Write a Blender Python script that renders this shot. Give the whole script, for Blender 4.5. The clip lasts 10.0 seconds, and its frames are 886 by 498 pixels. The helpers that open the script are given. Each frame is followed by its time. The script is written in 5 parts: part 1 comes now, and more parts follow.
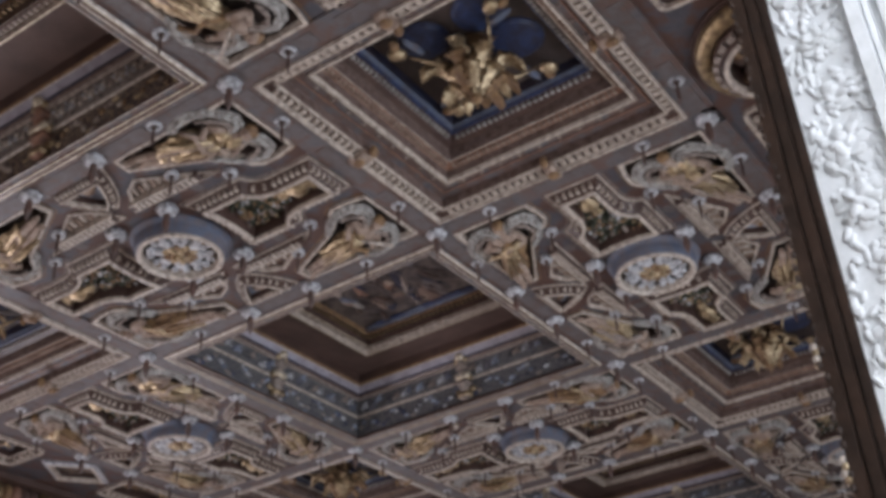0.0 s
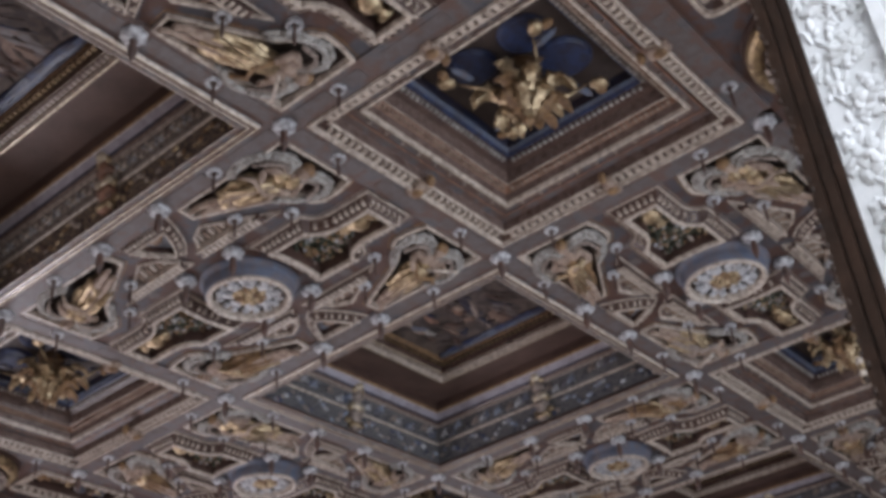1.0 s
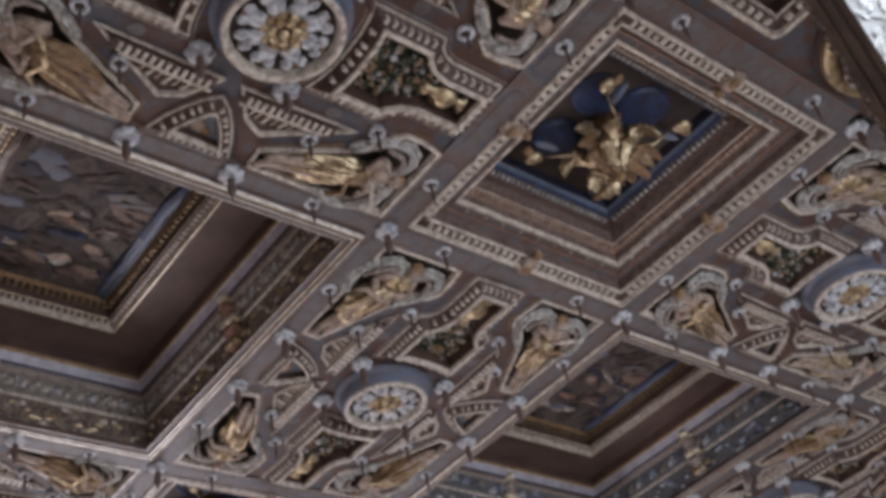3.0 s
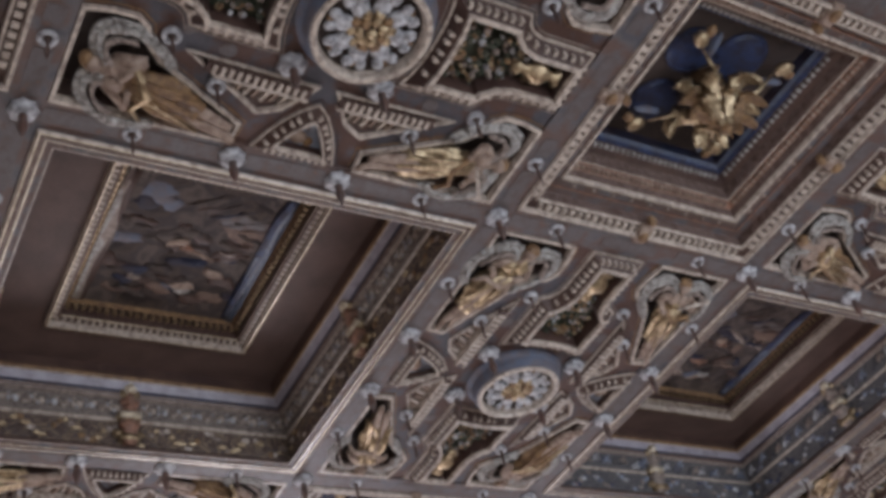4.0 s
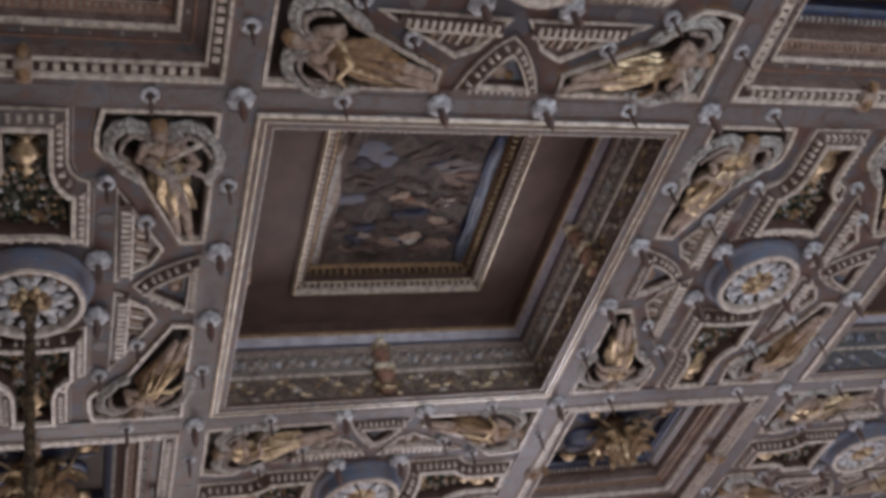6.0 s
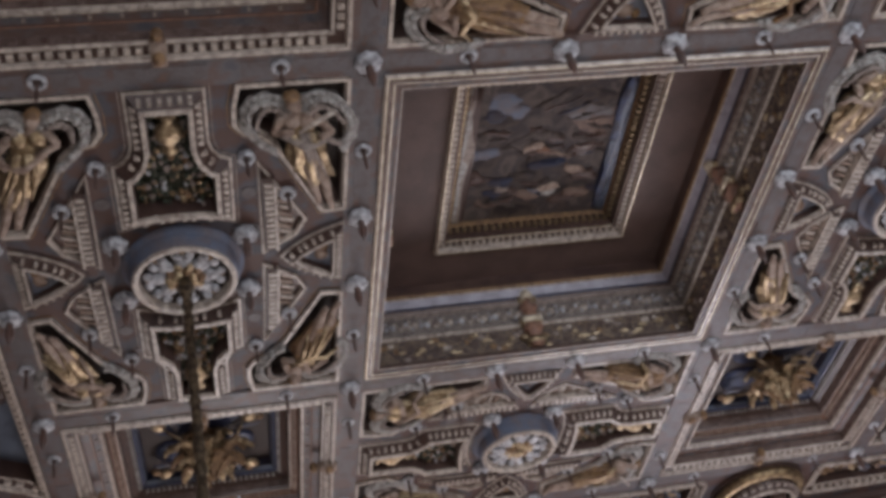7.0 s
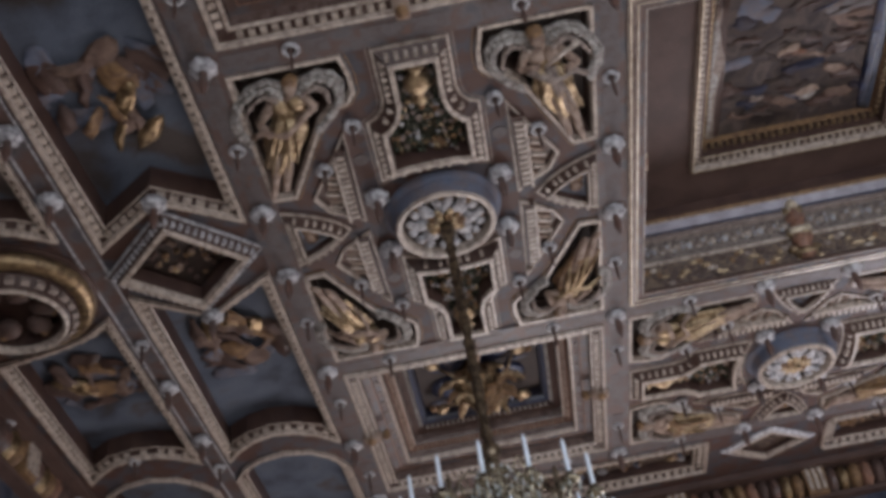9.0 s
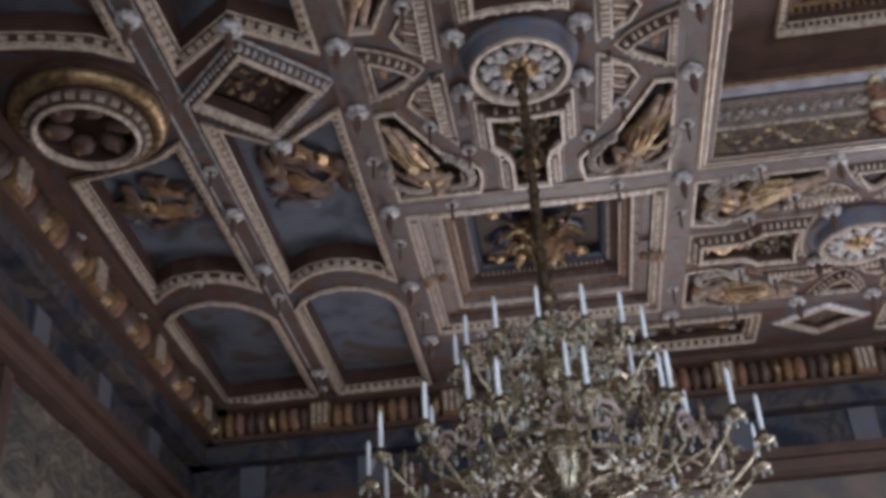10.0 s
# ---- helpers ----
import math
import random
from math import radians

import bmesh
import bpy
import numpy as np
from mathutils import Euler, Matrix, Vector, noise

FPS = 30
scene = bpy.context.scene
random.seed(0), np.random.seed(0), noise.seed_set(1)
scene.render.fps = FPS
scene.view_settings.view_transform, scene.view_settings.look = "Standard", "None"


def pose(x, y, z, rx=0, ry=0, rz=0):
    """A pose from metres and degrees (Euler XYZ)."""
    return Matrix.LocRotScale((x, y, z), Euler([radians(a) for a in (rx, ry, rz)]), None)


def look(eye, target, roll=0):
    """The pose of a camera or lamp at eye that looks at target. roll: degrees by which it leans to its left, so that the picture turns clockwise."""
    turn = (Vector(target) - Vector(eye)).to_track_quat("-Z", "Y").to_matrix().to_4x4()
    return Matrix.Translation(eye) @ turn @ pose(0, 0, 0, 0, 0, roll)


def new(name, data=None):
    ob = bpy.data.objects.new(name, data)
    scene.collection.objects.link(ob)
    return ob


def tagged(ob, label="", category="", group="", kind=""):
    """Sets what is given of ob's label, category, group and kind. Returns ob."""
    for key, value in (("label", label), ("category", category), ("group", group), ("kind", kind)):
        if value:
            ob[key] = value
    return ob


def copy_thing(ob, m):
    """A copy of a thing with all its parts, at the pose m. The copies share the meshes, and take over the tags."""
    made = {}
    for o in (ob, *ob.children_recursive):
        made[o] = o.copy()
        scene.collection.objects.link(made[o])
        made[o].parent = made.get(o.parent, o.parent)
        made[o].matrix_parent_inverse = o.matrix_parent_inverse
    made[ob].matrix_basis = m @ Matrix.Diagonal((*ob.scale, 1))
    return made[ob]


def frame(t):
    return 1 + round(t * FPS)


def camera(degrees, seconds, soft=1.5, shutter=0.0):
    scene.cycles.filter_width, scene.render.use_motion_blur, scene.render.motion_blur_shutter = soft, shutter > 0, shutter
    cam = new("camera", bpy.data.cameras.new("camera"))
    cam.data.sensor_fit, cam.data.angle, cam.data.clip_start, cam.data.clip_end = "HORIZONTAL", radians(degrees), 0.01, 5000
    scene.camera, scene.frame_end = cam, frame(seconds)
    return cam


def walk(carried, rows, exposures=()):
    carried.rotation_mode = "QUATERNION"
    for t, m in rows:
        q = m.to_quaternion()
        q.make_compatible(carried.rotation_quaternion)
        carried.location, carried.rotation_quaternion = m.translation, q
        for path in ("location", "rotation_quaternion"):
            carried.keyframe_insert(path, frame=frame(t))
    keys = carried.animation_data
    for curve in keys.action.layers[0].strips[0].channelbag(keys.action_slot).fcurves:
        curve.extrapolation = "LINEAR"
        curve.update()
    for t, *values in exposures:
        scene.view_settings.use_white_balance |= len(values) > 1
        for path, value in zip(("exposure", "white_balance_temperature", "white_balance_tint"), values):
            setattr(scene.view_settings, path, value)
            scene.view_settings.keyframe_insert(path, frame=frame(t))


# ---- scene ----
cam = camera(42.8, 10.0, soft=4.1)
H = 6.5  # underside of the ceiling boards
ROWS = [
    (0.0, -0.880, -4.056, 1.747, -56.90, 31.93, -3.55),
    (0.5, -0.865, -4.061, 1.754, -55.60, 32.09, -5.33),
    (1.0, -0.851, -4.137, 1.767, -52.53, 33.27, -5.35),
    (1.5, -0.839, -4.139, 1.741, -49.32, 34.27, -8.38),
    (2.0, -0.846, -4.174, 1.716, -48.79, 34.87, -9.25),
    (2.2, -0.902, -4.123, 1.705, -50.21, 35.26, -10.73),
    (3.3, -0.861, -4.155, 1.617, -44.53, 40.17, -14.30),
    (3.5, -0.858, -4.122, 1.626, -43.69, 40.65, -15.05),
    (4.0, -0.887, -4.070, 1.622, -39.63, 40.06, -16.55),
    (4.5, -0.908, -4.053, 1.612, -36.08, 40.07, -16.06),
    (5.0, -0.977, -4.091, 1.624, -31.34, 38.81, -16.76),
    (5.2, -0.989, -4.116, 1.642, -29.49, 38.75, -16.99),
    (6.3, -1.020, -4.075, 1.623, -23.07, 39.45, -16.80),
    (6.5, -1.008, -4.064, 1.638, -20.96, 39.29, -16.15),
    (7.0, -0.998, -4.067, 1.600, -15.47, 39.32, -15.55),
    (7.5, -1.020, -4.099, 1.602, -9.76, 39.53, -14.66),
    (8.0, -1.014, -4.096, 1.649, -6.11, 38.80, -11.80),
    (8.5, -1.040, -4.089, 1.687, -2.84, 38.55, -12.55),
    (9.0, -1.075, -4.087, 1.698, 1.06, 38.19, -10.56),
    (9.5, -1.090, -4.076, 1.680, 4.85, 35.95, -7.32),
    (10.0, -1.128, -4.069, 1.632, 5.74, 31.32, -3.49),
]
walk(cam, [(t, pose(x, y, z, 0, 0, yaw) @ pose(0, 0, 0, 90 + pitch, 0, 0) @ pose(0, 0, 0, 0, 0, roll))
           for t, x, y, z, yaw, pitch, roll in ROWS],
     exposures=[(0.0, -0.03), (4.0, -0.05), (8.5, 0.04), (10.0, 0.20)])

# ---- light: daylight through the tall windows of the near long wall ----
world = bpy.data.worlds.new("sky")
scene.world = world
world.use_nodes = True
sky = world.node_tree.nodes.new("ShaderNodeTexSky")
sky.sky_type, sky.sun_disc, sky.sun_elevation, sky.sun_rotation = "NISHITA", False, radians(40), radians(160)
world.node_tree.links.new(sky.outputs[0], world.node_tree.nodes["Background"].inputs[0])
world.node_tree.nodes["Background"].inputs[1].default_value = 0.1
NEAR, FAR, LEFT, RIGHT = -3.67, 7.0, -5.08, 18.4  # inner faces of the hall's walls
OPENINGS = [(-2.6, 1.08), (2.7, 6.5), (7.8, 11.6), (13.1, 16.9)]  # window bays in both long walls
SILL, HEAD, DEEP = 0.6, 4.9, 1.5


def window_light(x0, x1, y, watts, tint, aim):
    """Sky light that enters by one window bay; it faces the hall."""
    d = bpy.data.lights.new("window_daylight", "AREA")
    d.shape, d.size, d.size_y, d.energy, d.color = "RECTANGLE", (x1 - x0) - 0.3, HEAD - SILL - 0.3, watts, tint
    ob = new("window_daylight", d)
    ob.matrix_world = look(((x0 + x1) / 2, y, (SILL + HEAD) / 2), ((x0 + x1) / 2, 1.5, aim))


for n, (x0, x1) in enumerate(OPENINGS):
    window_light(x0, x1, NEAR - DEEP + 0.02, (155, 375, 200, 120)[n], (0.84, 0.88, 0.97) if n == 0 else (0.79, 0.87, 1.0), 2.2)
    window_light(x0 + 0.4, x1, FAR + DEEP - 0.02, (285, 410, 165, 130)[n], (0.97, 0.89, 0.92) if n == 0 else (0.925, 0.89, 1.0), 3.4)

# ---- materials ----


def material(name, c1, c2=None, rough=0.6, metal=0.0, scale=9.0, bump=0.25, c3=None, spread=(0.4, 0.62), fine=90.0, spec=0.25):
    """Procedural paint, gilding or wood: two or three tones mixed by coarse noise, fine grain in colour, gloss and relief."""
    m = bpy.data.materials.new(name)
    m.use_nodes = True
    nt = m.node_tree
    b = nt.nodes["Principled BSDF"]
    tex = nt.nodes.new("ShaderNodeTexCoord")
    info = nt.nodes.new("ShaderNodeObjectInfo")
    shift = nt.nodes.new("ShaderNodeVectorMath")
    shift.operation = "MULTIPLY_ADD"
    shift.inputs[1].default_value = (1, 1, 1)
    spot = nt.nodes.new("ShaderNodeVectorMath")
    spot.operation = "SCALE"
    spot.inputs[0].default_value = (7.3, 4.1, 2.7)
    nt.links.new(info.outputs["Random"], spot.inputs["Scale"])
    nt.links.new(tex.outputs["Object"], shift.inputs[0])
    nt.links.new(spot.outputs[0], shift.inputs[2])
    coarse = nt.nodes.new("ShaderNodeTexNoise")
    coarse.name = "coarse"
    coarse.inputs["Scale"].default_value, coarse.inputs["Detail"].default_value = scale, 5
    grain = nt.nodes.new("ShaderNodeTexNoise")
    grain.inputs["Scale"].default_value, grain.inputs["Detail"].default_value = fine, 4
    for n in (coarse, grain):
        nt.links.new(shift.outputs[0], n.inputs["Vector"])
    ramp = nt.nodes.new("ShaderNodeValToRGB")
    ramp.color_ramp.elements[0].position, ramp.color_ramp.elements[1].position = spread
    ramp.color_ramp.elements[0].color = (*c1, 1)
    ramp.color_ramp.elements[1].color = (*(c2 or [v * 0.75 for v in c1]), 1)
    if c3:
        e = ramp.color_ramp.elements.new(min(0.95, spread[1] + 0.08))
        e.color = (*c3, 1)
    nt.links.new(coarse.outputs["Fac"], ramp.inputs[0])
    mix = nt.nodes.new("ShaderNodeMix")
    mix.data_type, mix.blend_type = "RGBA", "OVERLAY"
    mix.inputs[0].default_value = 0.5
    nt.links.new(ramp.outputs[0], mix.inputs[6])
    nt.links.new(grain.outputs["Fac"], mix.inputs[7])
    nt.links.new(mix.outputs[2], b.inputs["Base Color"])
    b.inputs["Metallic"].default_value = metal
    gloss = nt.nodes.new("ShaderNodeMapRange")
    gloss.inputs["To Min"].default_value, gloss.inputs["To Max"].default_value = max(0.05, rough - 0.18), min(1, rough + 0.18)
    nt.links.new(grain.outputs["Fac"], gloss.inputs["Value"])
    nt.links.new(gloss.outputs[0], b.inputs["Roughness"])
    if bump:
        bm_ = nt.nodes.new("ShaderNodeBump")
        bm_.inputs["Strength"].default_value, bm_.inputs["Distance"].default_value = bump, 0.006
        nt.links.new(grain.outputs["Fac"], bm_.inputs["Height"])
        nt.links.new(bm_.outputs[0], b.inputs["Normal"])
    b.inputs["Specular IOR Level"].default_value = spec
    return m


BOARD = material("taupe painted wood", (0.090, 0.049, 0.039), (0.078, 0.073, 0.083), 0.5, spec=0.25, scale=7, c3=(0.066, 0.064, 0.074), spread=(0.46, 0.58))
BEAM = material("grey mauve painted wood", (0.116, 0.073, 0.061), (0.112, 0.102, 0.107), 0.44, spec=0.36, scale=8, c3=(0.080, 0.078, 0.089), spread=(0.44, 0.60))
CREAM = material("worn cream paint", (0.55, 0.47, 0.40), (0.27, 0.215, 0.18), 0.34, scale=24, spread=(0.42, 0.66), spec=0.5)
GREY = material("grey white paint", (0.52, 0.52, 0.54), (0.22, 0.21, 0.22), 0.4, scale=26, spec=0.5)
DARK = material("dark brown paint", (0.085, 0.05, 0.04), (0.06, 0.035, 0.03), 0.36, scale=5)
UMBER = material("umber painted field", (0.112, 0.071, 0.060), (0.085, 0.055, 0.047), 0.55, scale=4)
GOLD = material("worn gilding", (0.56, 0.44, 0.285), (0.24, 0.165, 0.10), 0.40, 0.85, scale=30, bump=0.5, spread=(0.38, 0.66))
OCHRE = material("ochre paint", (0.27, 0.165, 0.085), (0.17, 0.10, 0.06), 0.5, scale=20)
BLUE = material("blue paint", (0.036, 0.050, 0.110), (0.034, 0.034, 0.058), 0.36, scale=12)
STEEL = material("grey blue paint", (0.125, 0.145, 0.20), (0.15, 0.135, 0.15), 0.55, scale=10)
RED = material("dull red paint", (0.135, 0.075, 0.060), (0.105, 0.075, 0.068), 0.34, scale=14, spec=0.5)
SKIN = material("flesh toned paint", (0.37, 0.28, 0.225), (0.22, 0.15, 0.115), 0.5, scale=18)
FROND = material("dark green ground", (0.05, 0.06, 0.04), (0.07, 0.066, 0.048), 0.6, scale=30)
# near-black brown; on the niche backs it stands in for shade
BLACK = material("near-black paint and niche shade", (0.048, 0.036, 0.032), (0.065, 0.046, 0.04), 0.6, scale=10)
STUCCO = material("white stucco", (0.87, 0.89, 0.90), (0.78, 0.80, 0.80), 0.7, scale=12, bump=0.15)
OAK = material("dark stained oak", (0.026, 0.015, 0.010), (0.042, 0.023, 0.015), 0.5, scale=9, bump=0.3)
PLASTER = material("dim painted wall", (0.22, 0.18, 0.16), (0.15, 0.14, 0.14), 0.75, scale=3)
FLOORING = material("pale wooden floor", (0.60, 0.51, 0.43), (0.50, 0.42, 0.34), 0.4, scale=2)
BRASS = material("aged brass", (0.50, 0.45, 0.34), (0.26, 0.235, 0.18), 0.27, 0.95, scale=20)
WAX = material("white candle sleeve", (0.82, 0.90, 1.0), (0.78, 0.85, 0.96), 0.3, scale=20, bump=0.05)

NAVY = material("dark navy ground", (0.022, 0.028, 0.058), (0.035, 0.026, 0.035), 0.55, scale=6)

FRESCO = material("faded flesh fresco", (0.20, 0.135, 0.105), (0.13, 0.085, 0.07), 0.6, scale=12)

BRONZE = material("dulled gilding", (0.40, 0.29, 0.165), (0.17, 0.115, 0.07), 0.36, 0.75, scale=18, bump=0.4)

PALE = material("pale gilt cream", (0.74, 0.65, 0.51), (0.42, 0.34, 0.24), 0.34, 0.35, scale=20)

STEP = material("varnished mauve paint", (0.165, 0.115, 0.098), (0.105, 0.07, 0.06), 0.22, scale=16, c3=(0.10, 0.055, 0.044), spec=0.9)

INLAY = material("grey blue painted inlay", (0.122, 0.106, 0.108), (0.10, 0.078, 0.072), 0.45, scale=14, c3=(0.14, 0.08, 0.062), spec=0.3)

PALEBLUE = material("pale blue paint", (0.30, 0.34, 0.42), (0.20, 0.215, 0.27), 0.4, scale=18, c3=(0.30, 0.20, 0.16), spec=0.4)

WING = material("grey white painted plumage", (0.43, 0.41, 0.385), (0.24, 0.215, 0.20), 0.45, scale=22)

LAVENDER = material("lavender grey paint", (0.36, 0.335, 0.385), (0.27, 0.245, 0.275), 0.4, scale=10, spec=0.4)

RUST = material("rust red paint", (0.30, 0.16, 0.11), (0.20, 0.115, 0.085), 0.45, scale=20)

ROD = material("dark bronze", (0.22, 0.17, 0.115), (0.07, 0.052, 0.04), 0.34, 0.8, scale=24)

COVE = material("glossy blue cove", (0.13, 0.155, 0.215), (0.12, 0.125, 0.155), 0.28, scale=14)

TAN = material("dim tan paint", (0.33, 0.27, 0.235), (0.20, 0.155, 0.135), 0.55, scale=26)


def canvas(name, tones, scale=3.2, warp=1.6, stretch=(1, 1, 1), detail=6):
    """An old oil painting: soft, darkened shapes of several tones."""
    m = material(name, tones[0], tones[1], 0.62, scale=scale, spec=0.12)
    nt = m.node_tree
    ramp = next(n for n in nt.nodes if n.type == "VALTORGB")
    coarse = nt.nodes["coarse"]
    coarse.inputs["Distortion"].default_value, coarse.inputs["Detail"].default_value = warp, detail
    next(n for n in nt.nodes if n.type == "VECT_MATH" and n.operation == "MULTIPLY_ADD").inputs[1].default_value = stretch
    while len(ramp.color_ramp.elements) > 1:
        ramp.color_ramp.elements.remove(ramp.color_ramp.elements[-1])
    ramp.color_ramp.elements[0].position, ramp.color_ramp.elements[0].color = 0.36, (*tones[0], 1)
    for i, tone in enumerate(tones[1:]):
        e = ramp.color_ramp.elements.new(0.36 + 0.27 * (i + 1) / (len(tones) - 1))
        e.color = (*tone, 1)
    return m


PAINTING = canvas("oil painting of a scene", [(0.034, 0.027, 0.026), (0.085, 0.064, 0.055), (0.055, 0.045, 0.047), (0.125, 0.10, 0.088), (0.07, 0.056, 0.052)], 3.2, 0.4, (1, 1, 1), 9)
SKYBLUE = canvas("painted sky", [(0.060, 0.052, 0.052), (0.075, 0.085, 0.108), (0.105, 0.125, 0.165), (0.125, 0.145, 0.185), (0.10, 0.085, 0.08)], 1.5, 0.3, (1, 1, 1), 4)
FRIEZE = canvas("dark painted frieze", [(0.03, 0.034, 0.052), (0.055, 0.062, 0.088), (0.09, 0.08, 0.078), (0.045, 0.045, 0.058), (0.12, 0.105, 0.095)], 2.6, 0.3)
TAPESTRY = canvas("woven tapestry", [(0.05, 0.048, 0.046), (0.13, 0.125, 0.115), (0.07, 0.07, 0.072), (0.17, 0.155, 0.135), (0.09, 0.078, 0.068), (0.21, 0.195, 0.17)], 2.4, 0.5, (1, 1, 1.6), 8)
DUSK = canvas("blue grey painted frieze", [(0.05, 0.05, 0.062), (0.10, 0.098, 0.108), (0.18, 0.165, 0.155), (0.065, 0.066, 0.08), (0.13, 0.122, 0.122)], 14, 1.6)
SCROLL = canvas("painted scrollwork", [(0.055, 0.04, 0.036), (0.13, 0.09, 0.075), (0.075, 0.066, 0.07), (0.30, 0.22, 0.15), (0.085, 0.06, 0.05)], 13, 2.5)
LACE = canvas("white and blue painted frieze", [(0.05, 0.04, 0.045), (0.11, 0.085, 0.075), (0.31, 0.27, 0.24), (0.10, 0.075, 0.068), (0.25, 0.21, 0.185)], 20, 2.0)

# ---- mesh tools ----


class Geo:
    """Gathers verts and faces of one mesh, with a material per face."""

    def __init__(self):
        self.v, self.f, self.m, self.mats = [], [], [], []

    def slot(self, mat):
        if mat not in self.mats:
            self.mats.append(mat)
        return self.mats.index(mat)

    def add(self, verts, faces, mat):
        n, s = len(self.v), self.slot(mat)
        self.v += [tuple(p) for p in verts]
        self.f += [tuple(n + i for i in f) for f in faces]
        self.m += [s] * len(faces)
        return self

    def box(self, c, half, mat, turn=0.0, m=None, taper=1.0):
        """A block round c; taper narrows its lower end."""
        ca, sa = math.cos(turn), math.sin(turn)
        vs = []
        for k in (-1, 1):
            w = taper if k < 0 else 1.0
            for i, j in ((-1, -1), (1, -1), (1, 1), (-1, 1)):
                x, y = i * half[0] * w, j * half[1] * w
                vs.append((c[0] + ca * x - sa * y, c[1] + sa * x + ca * y, c[2] + k * half[2]))
        if m:
            vs = [m @ Vector(p) for p in vs]
        return self.add(vs, [(0, 3, 2, 1), (4, 5, 6, 7), (0, 1, 5, 4), (1, 2, 6, 5), (2, 3, 7, 6), (3, 0, 4, 7)], mat)

    def blob(self, c, r, mat, m=None, seg=8, rings=5):
        """An ellipsoid; m turns it about its centre."""
        vs = [Vector((0, 0, -r[2]))]
        for a in range(1, rings):
            t = math.pi * a / rings
            for b in range(seg):
                p = 2 * math.pi * b / seg
                vs.append(Vector((r[0] * math.sin(t) * math.cos(p), r[1] * math.sin(t) * math.sin(p), -r[2] * math.cos(t))))
        vs.append(Vector((0, 0, r[2])))
        if m:
            vs = [m @ p for p in vs]
        vs = [p + Vector(c) for p in vs]
        fs = [(0, 1 + (b + 1) % seg, 1 + b) for b in range(seg)]
        for a in range(rings - 2):
            for b in range(seg):
                i, j = 1 + a * seg + b, 1 + a * seg + (b + 1) % seg
                fs.append((i, j, j + seg, i + seg))
        last = len(vs) - 1
        fs += [(last, last - seg + b, last - seg + (b + 1) % seg) for b in range(seg)]
        return self.add(vs, fs, mat)

    def lathe(self, c, prof, mat, seg=20, caps=True, wave=0.0, lobes=8):
        """Turns (radius, z) about the upright through c."""
        vs, fs = [], []
        for r, z in prof:
            for b in range(seg):
                p = 2 * math.pi * b / seg
                k = r * (1 + wave * math.cos(lobes * p))
                vs.append((c[0] + k * math.cos(p), c[1] + k * math.sin(p), c[2] + z))
        for a in range(len(prof) - 1):
            for b in range(seg):
                i, j = a * seg + b, a * seg + (b + 1) % seg
                fs.append((i, j, j + seg, i + seg))
        if caps:
            fs.append(tuple(range(seg))[::-1])
            fs.append(tuple((len(prof) - 1) * seg + b for b in range(seg)))
        return self.add(vs, fs, mat)

    def tube(self, pts, r, mat, seg=6, r1=None):
        """A round bar along points, tapering from r to r1."""
        pts = [Vector(p) for p in pts]
        vs, fs, n = [], [], len(pts)
        for i, p in enumerate(pts):
            d = (pts[min(i + 1, n - 1)] - pts[max(i - 1, 0)]).normalized()
            side = d.orthogonal().normalized() if abs(d.z) > 0.95 else d.cross(Vector((0, 0, 1))).normalized()
            up = side.cross(d)
            k = r + ((r if r1 is None else r1) - r) * i / (n - 1)
            for b in range(seg):
                a = 2 * math.pi * b / seg
                vs.append(p + k * (math.cos(a) * side + math.sin(a) * up))
        for i in range(n - 1):
            for b in range(seg):
                x, y = i * seg + b, i * seg + (b + 1) % seg
                fs.append((x, y, y + seg, x + seg))
        fs += [tuple(range(seg))[::-1], tuple((n - 1) * seg + b for b in range(seg))]
        return self.add(vs, fs, mat)

    def sweep(self, poly, prof):
        """Runs a moulding round a closed outline. prof: (inset, z, material of the face that follows)."""
        poly = ccw(poly)
        rings = [[(*p, z) for p in inset(poly, off)] for off, z, _ in prof]
        n, base = len(poly), len(self.v)
        self.v += [p for ring in rings for p in ring]
        for a in range(len(prof) - 1):
            if prof[a][2]:
                o = base + a * n
                self.f += [(o + i, o + (i + 1) % n, o + n + (i + 1) % n, o + n + i) for i in range(n)]
                self.m += [self.slot(prof[a][2])] * n
        return self

    def sheet(self, poly, z, mat):
        poly = ccw(poly)
        return self.add([(*p, z) for p in poly], [tuple(range(len(poly)))[::-1]], mat)

    def holed(self, outer, holes, z, mat):
        """A flat board with openings in it."""
        bm = bmesh.new()
        for loop in [outer] + holes:
            vs = [bm.verts.new((*p, z)) for p in loop]
            for i in range(len(vs)):
                bm.edges.new((vs[i], vs[(i + 1) % len(vs)]))
        bmesh.ops.triangle_fill(bm, use_beauty=True, use_dissolve=False, edges=bm.edges[:])
        bm.verts.index_update()
        self.add([v.co for v in bm.verts], [[v.index for v in f.verts] for f in bm.faces], mat)
        bm.free()
        return self

    def teeth(self, poly, off, z, size, step, mat, drop=0.012, skip=0.0, sides=None):
        """A row of small blocks along an outline, off metres inside it. size: along, across."""
        p = inset(ccw(poly), off)
        for i in range(len(p)):
            if sides is not None and i not in sides:
                continue
            a, b = Vector(p[i]), Vector(p[(i + 1) % len(p)])
            d = b - a
            n = int((d.length - 2 * skip) / step)
            if n < 1:
                continue
            turn = math.atan2(d.y, d.x)
            for k in range(n):
                q = a + d * ((skip + (k + 0.5) * (d.length - 2 * skip) / n) / d.length)
                self.box((q.x, q.y, z), (size[0] / 2, size[1] / 2, drop), mat, turn)
        return self


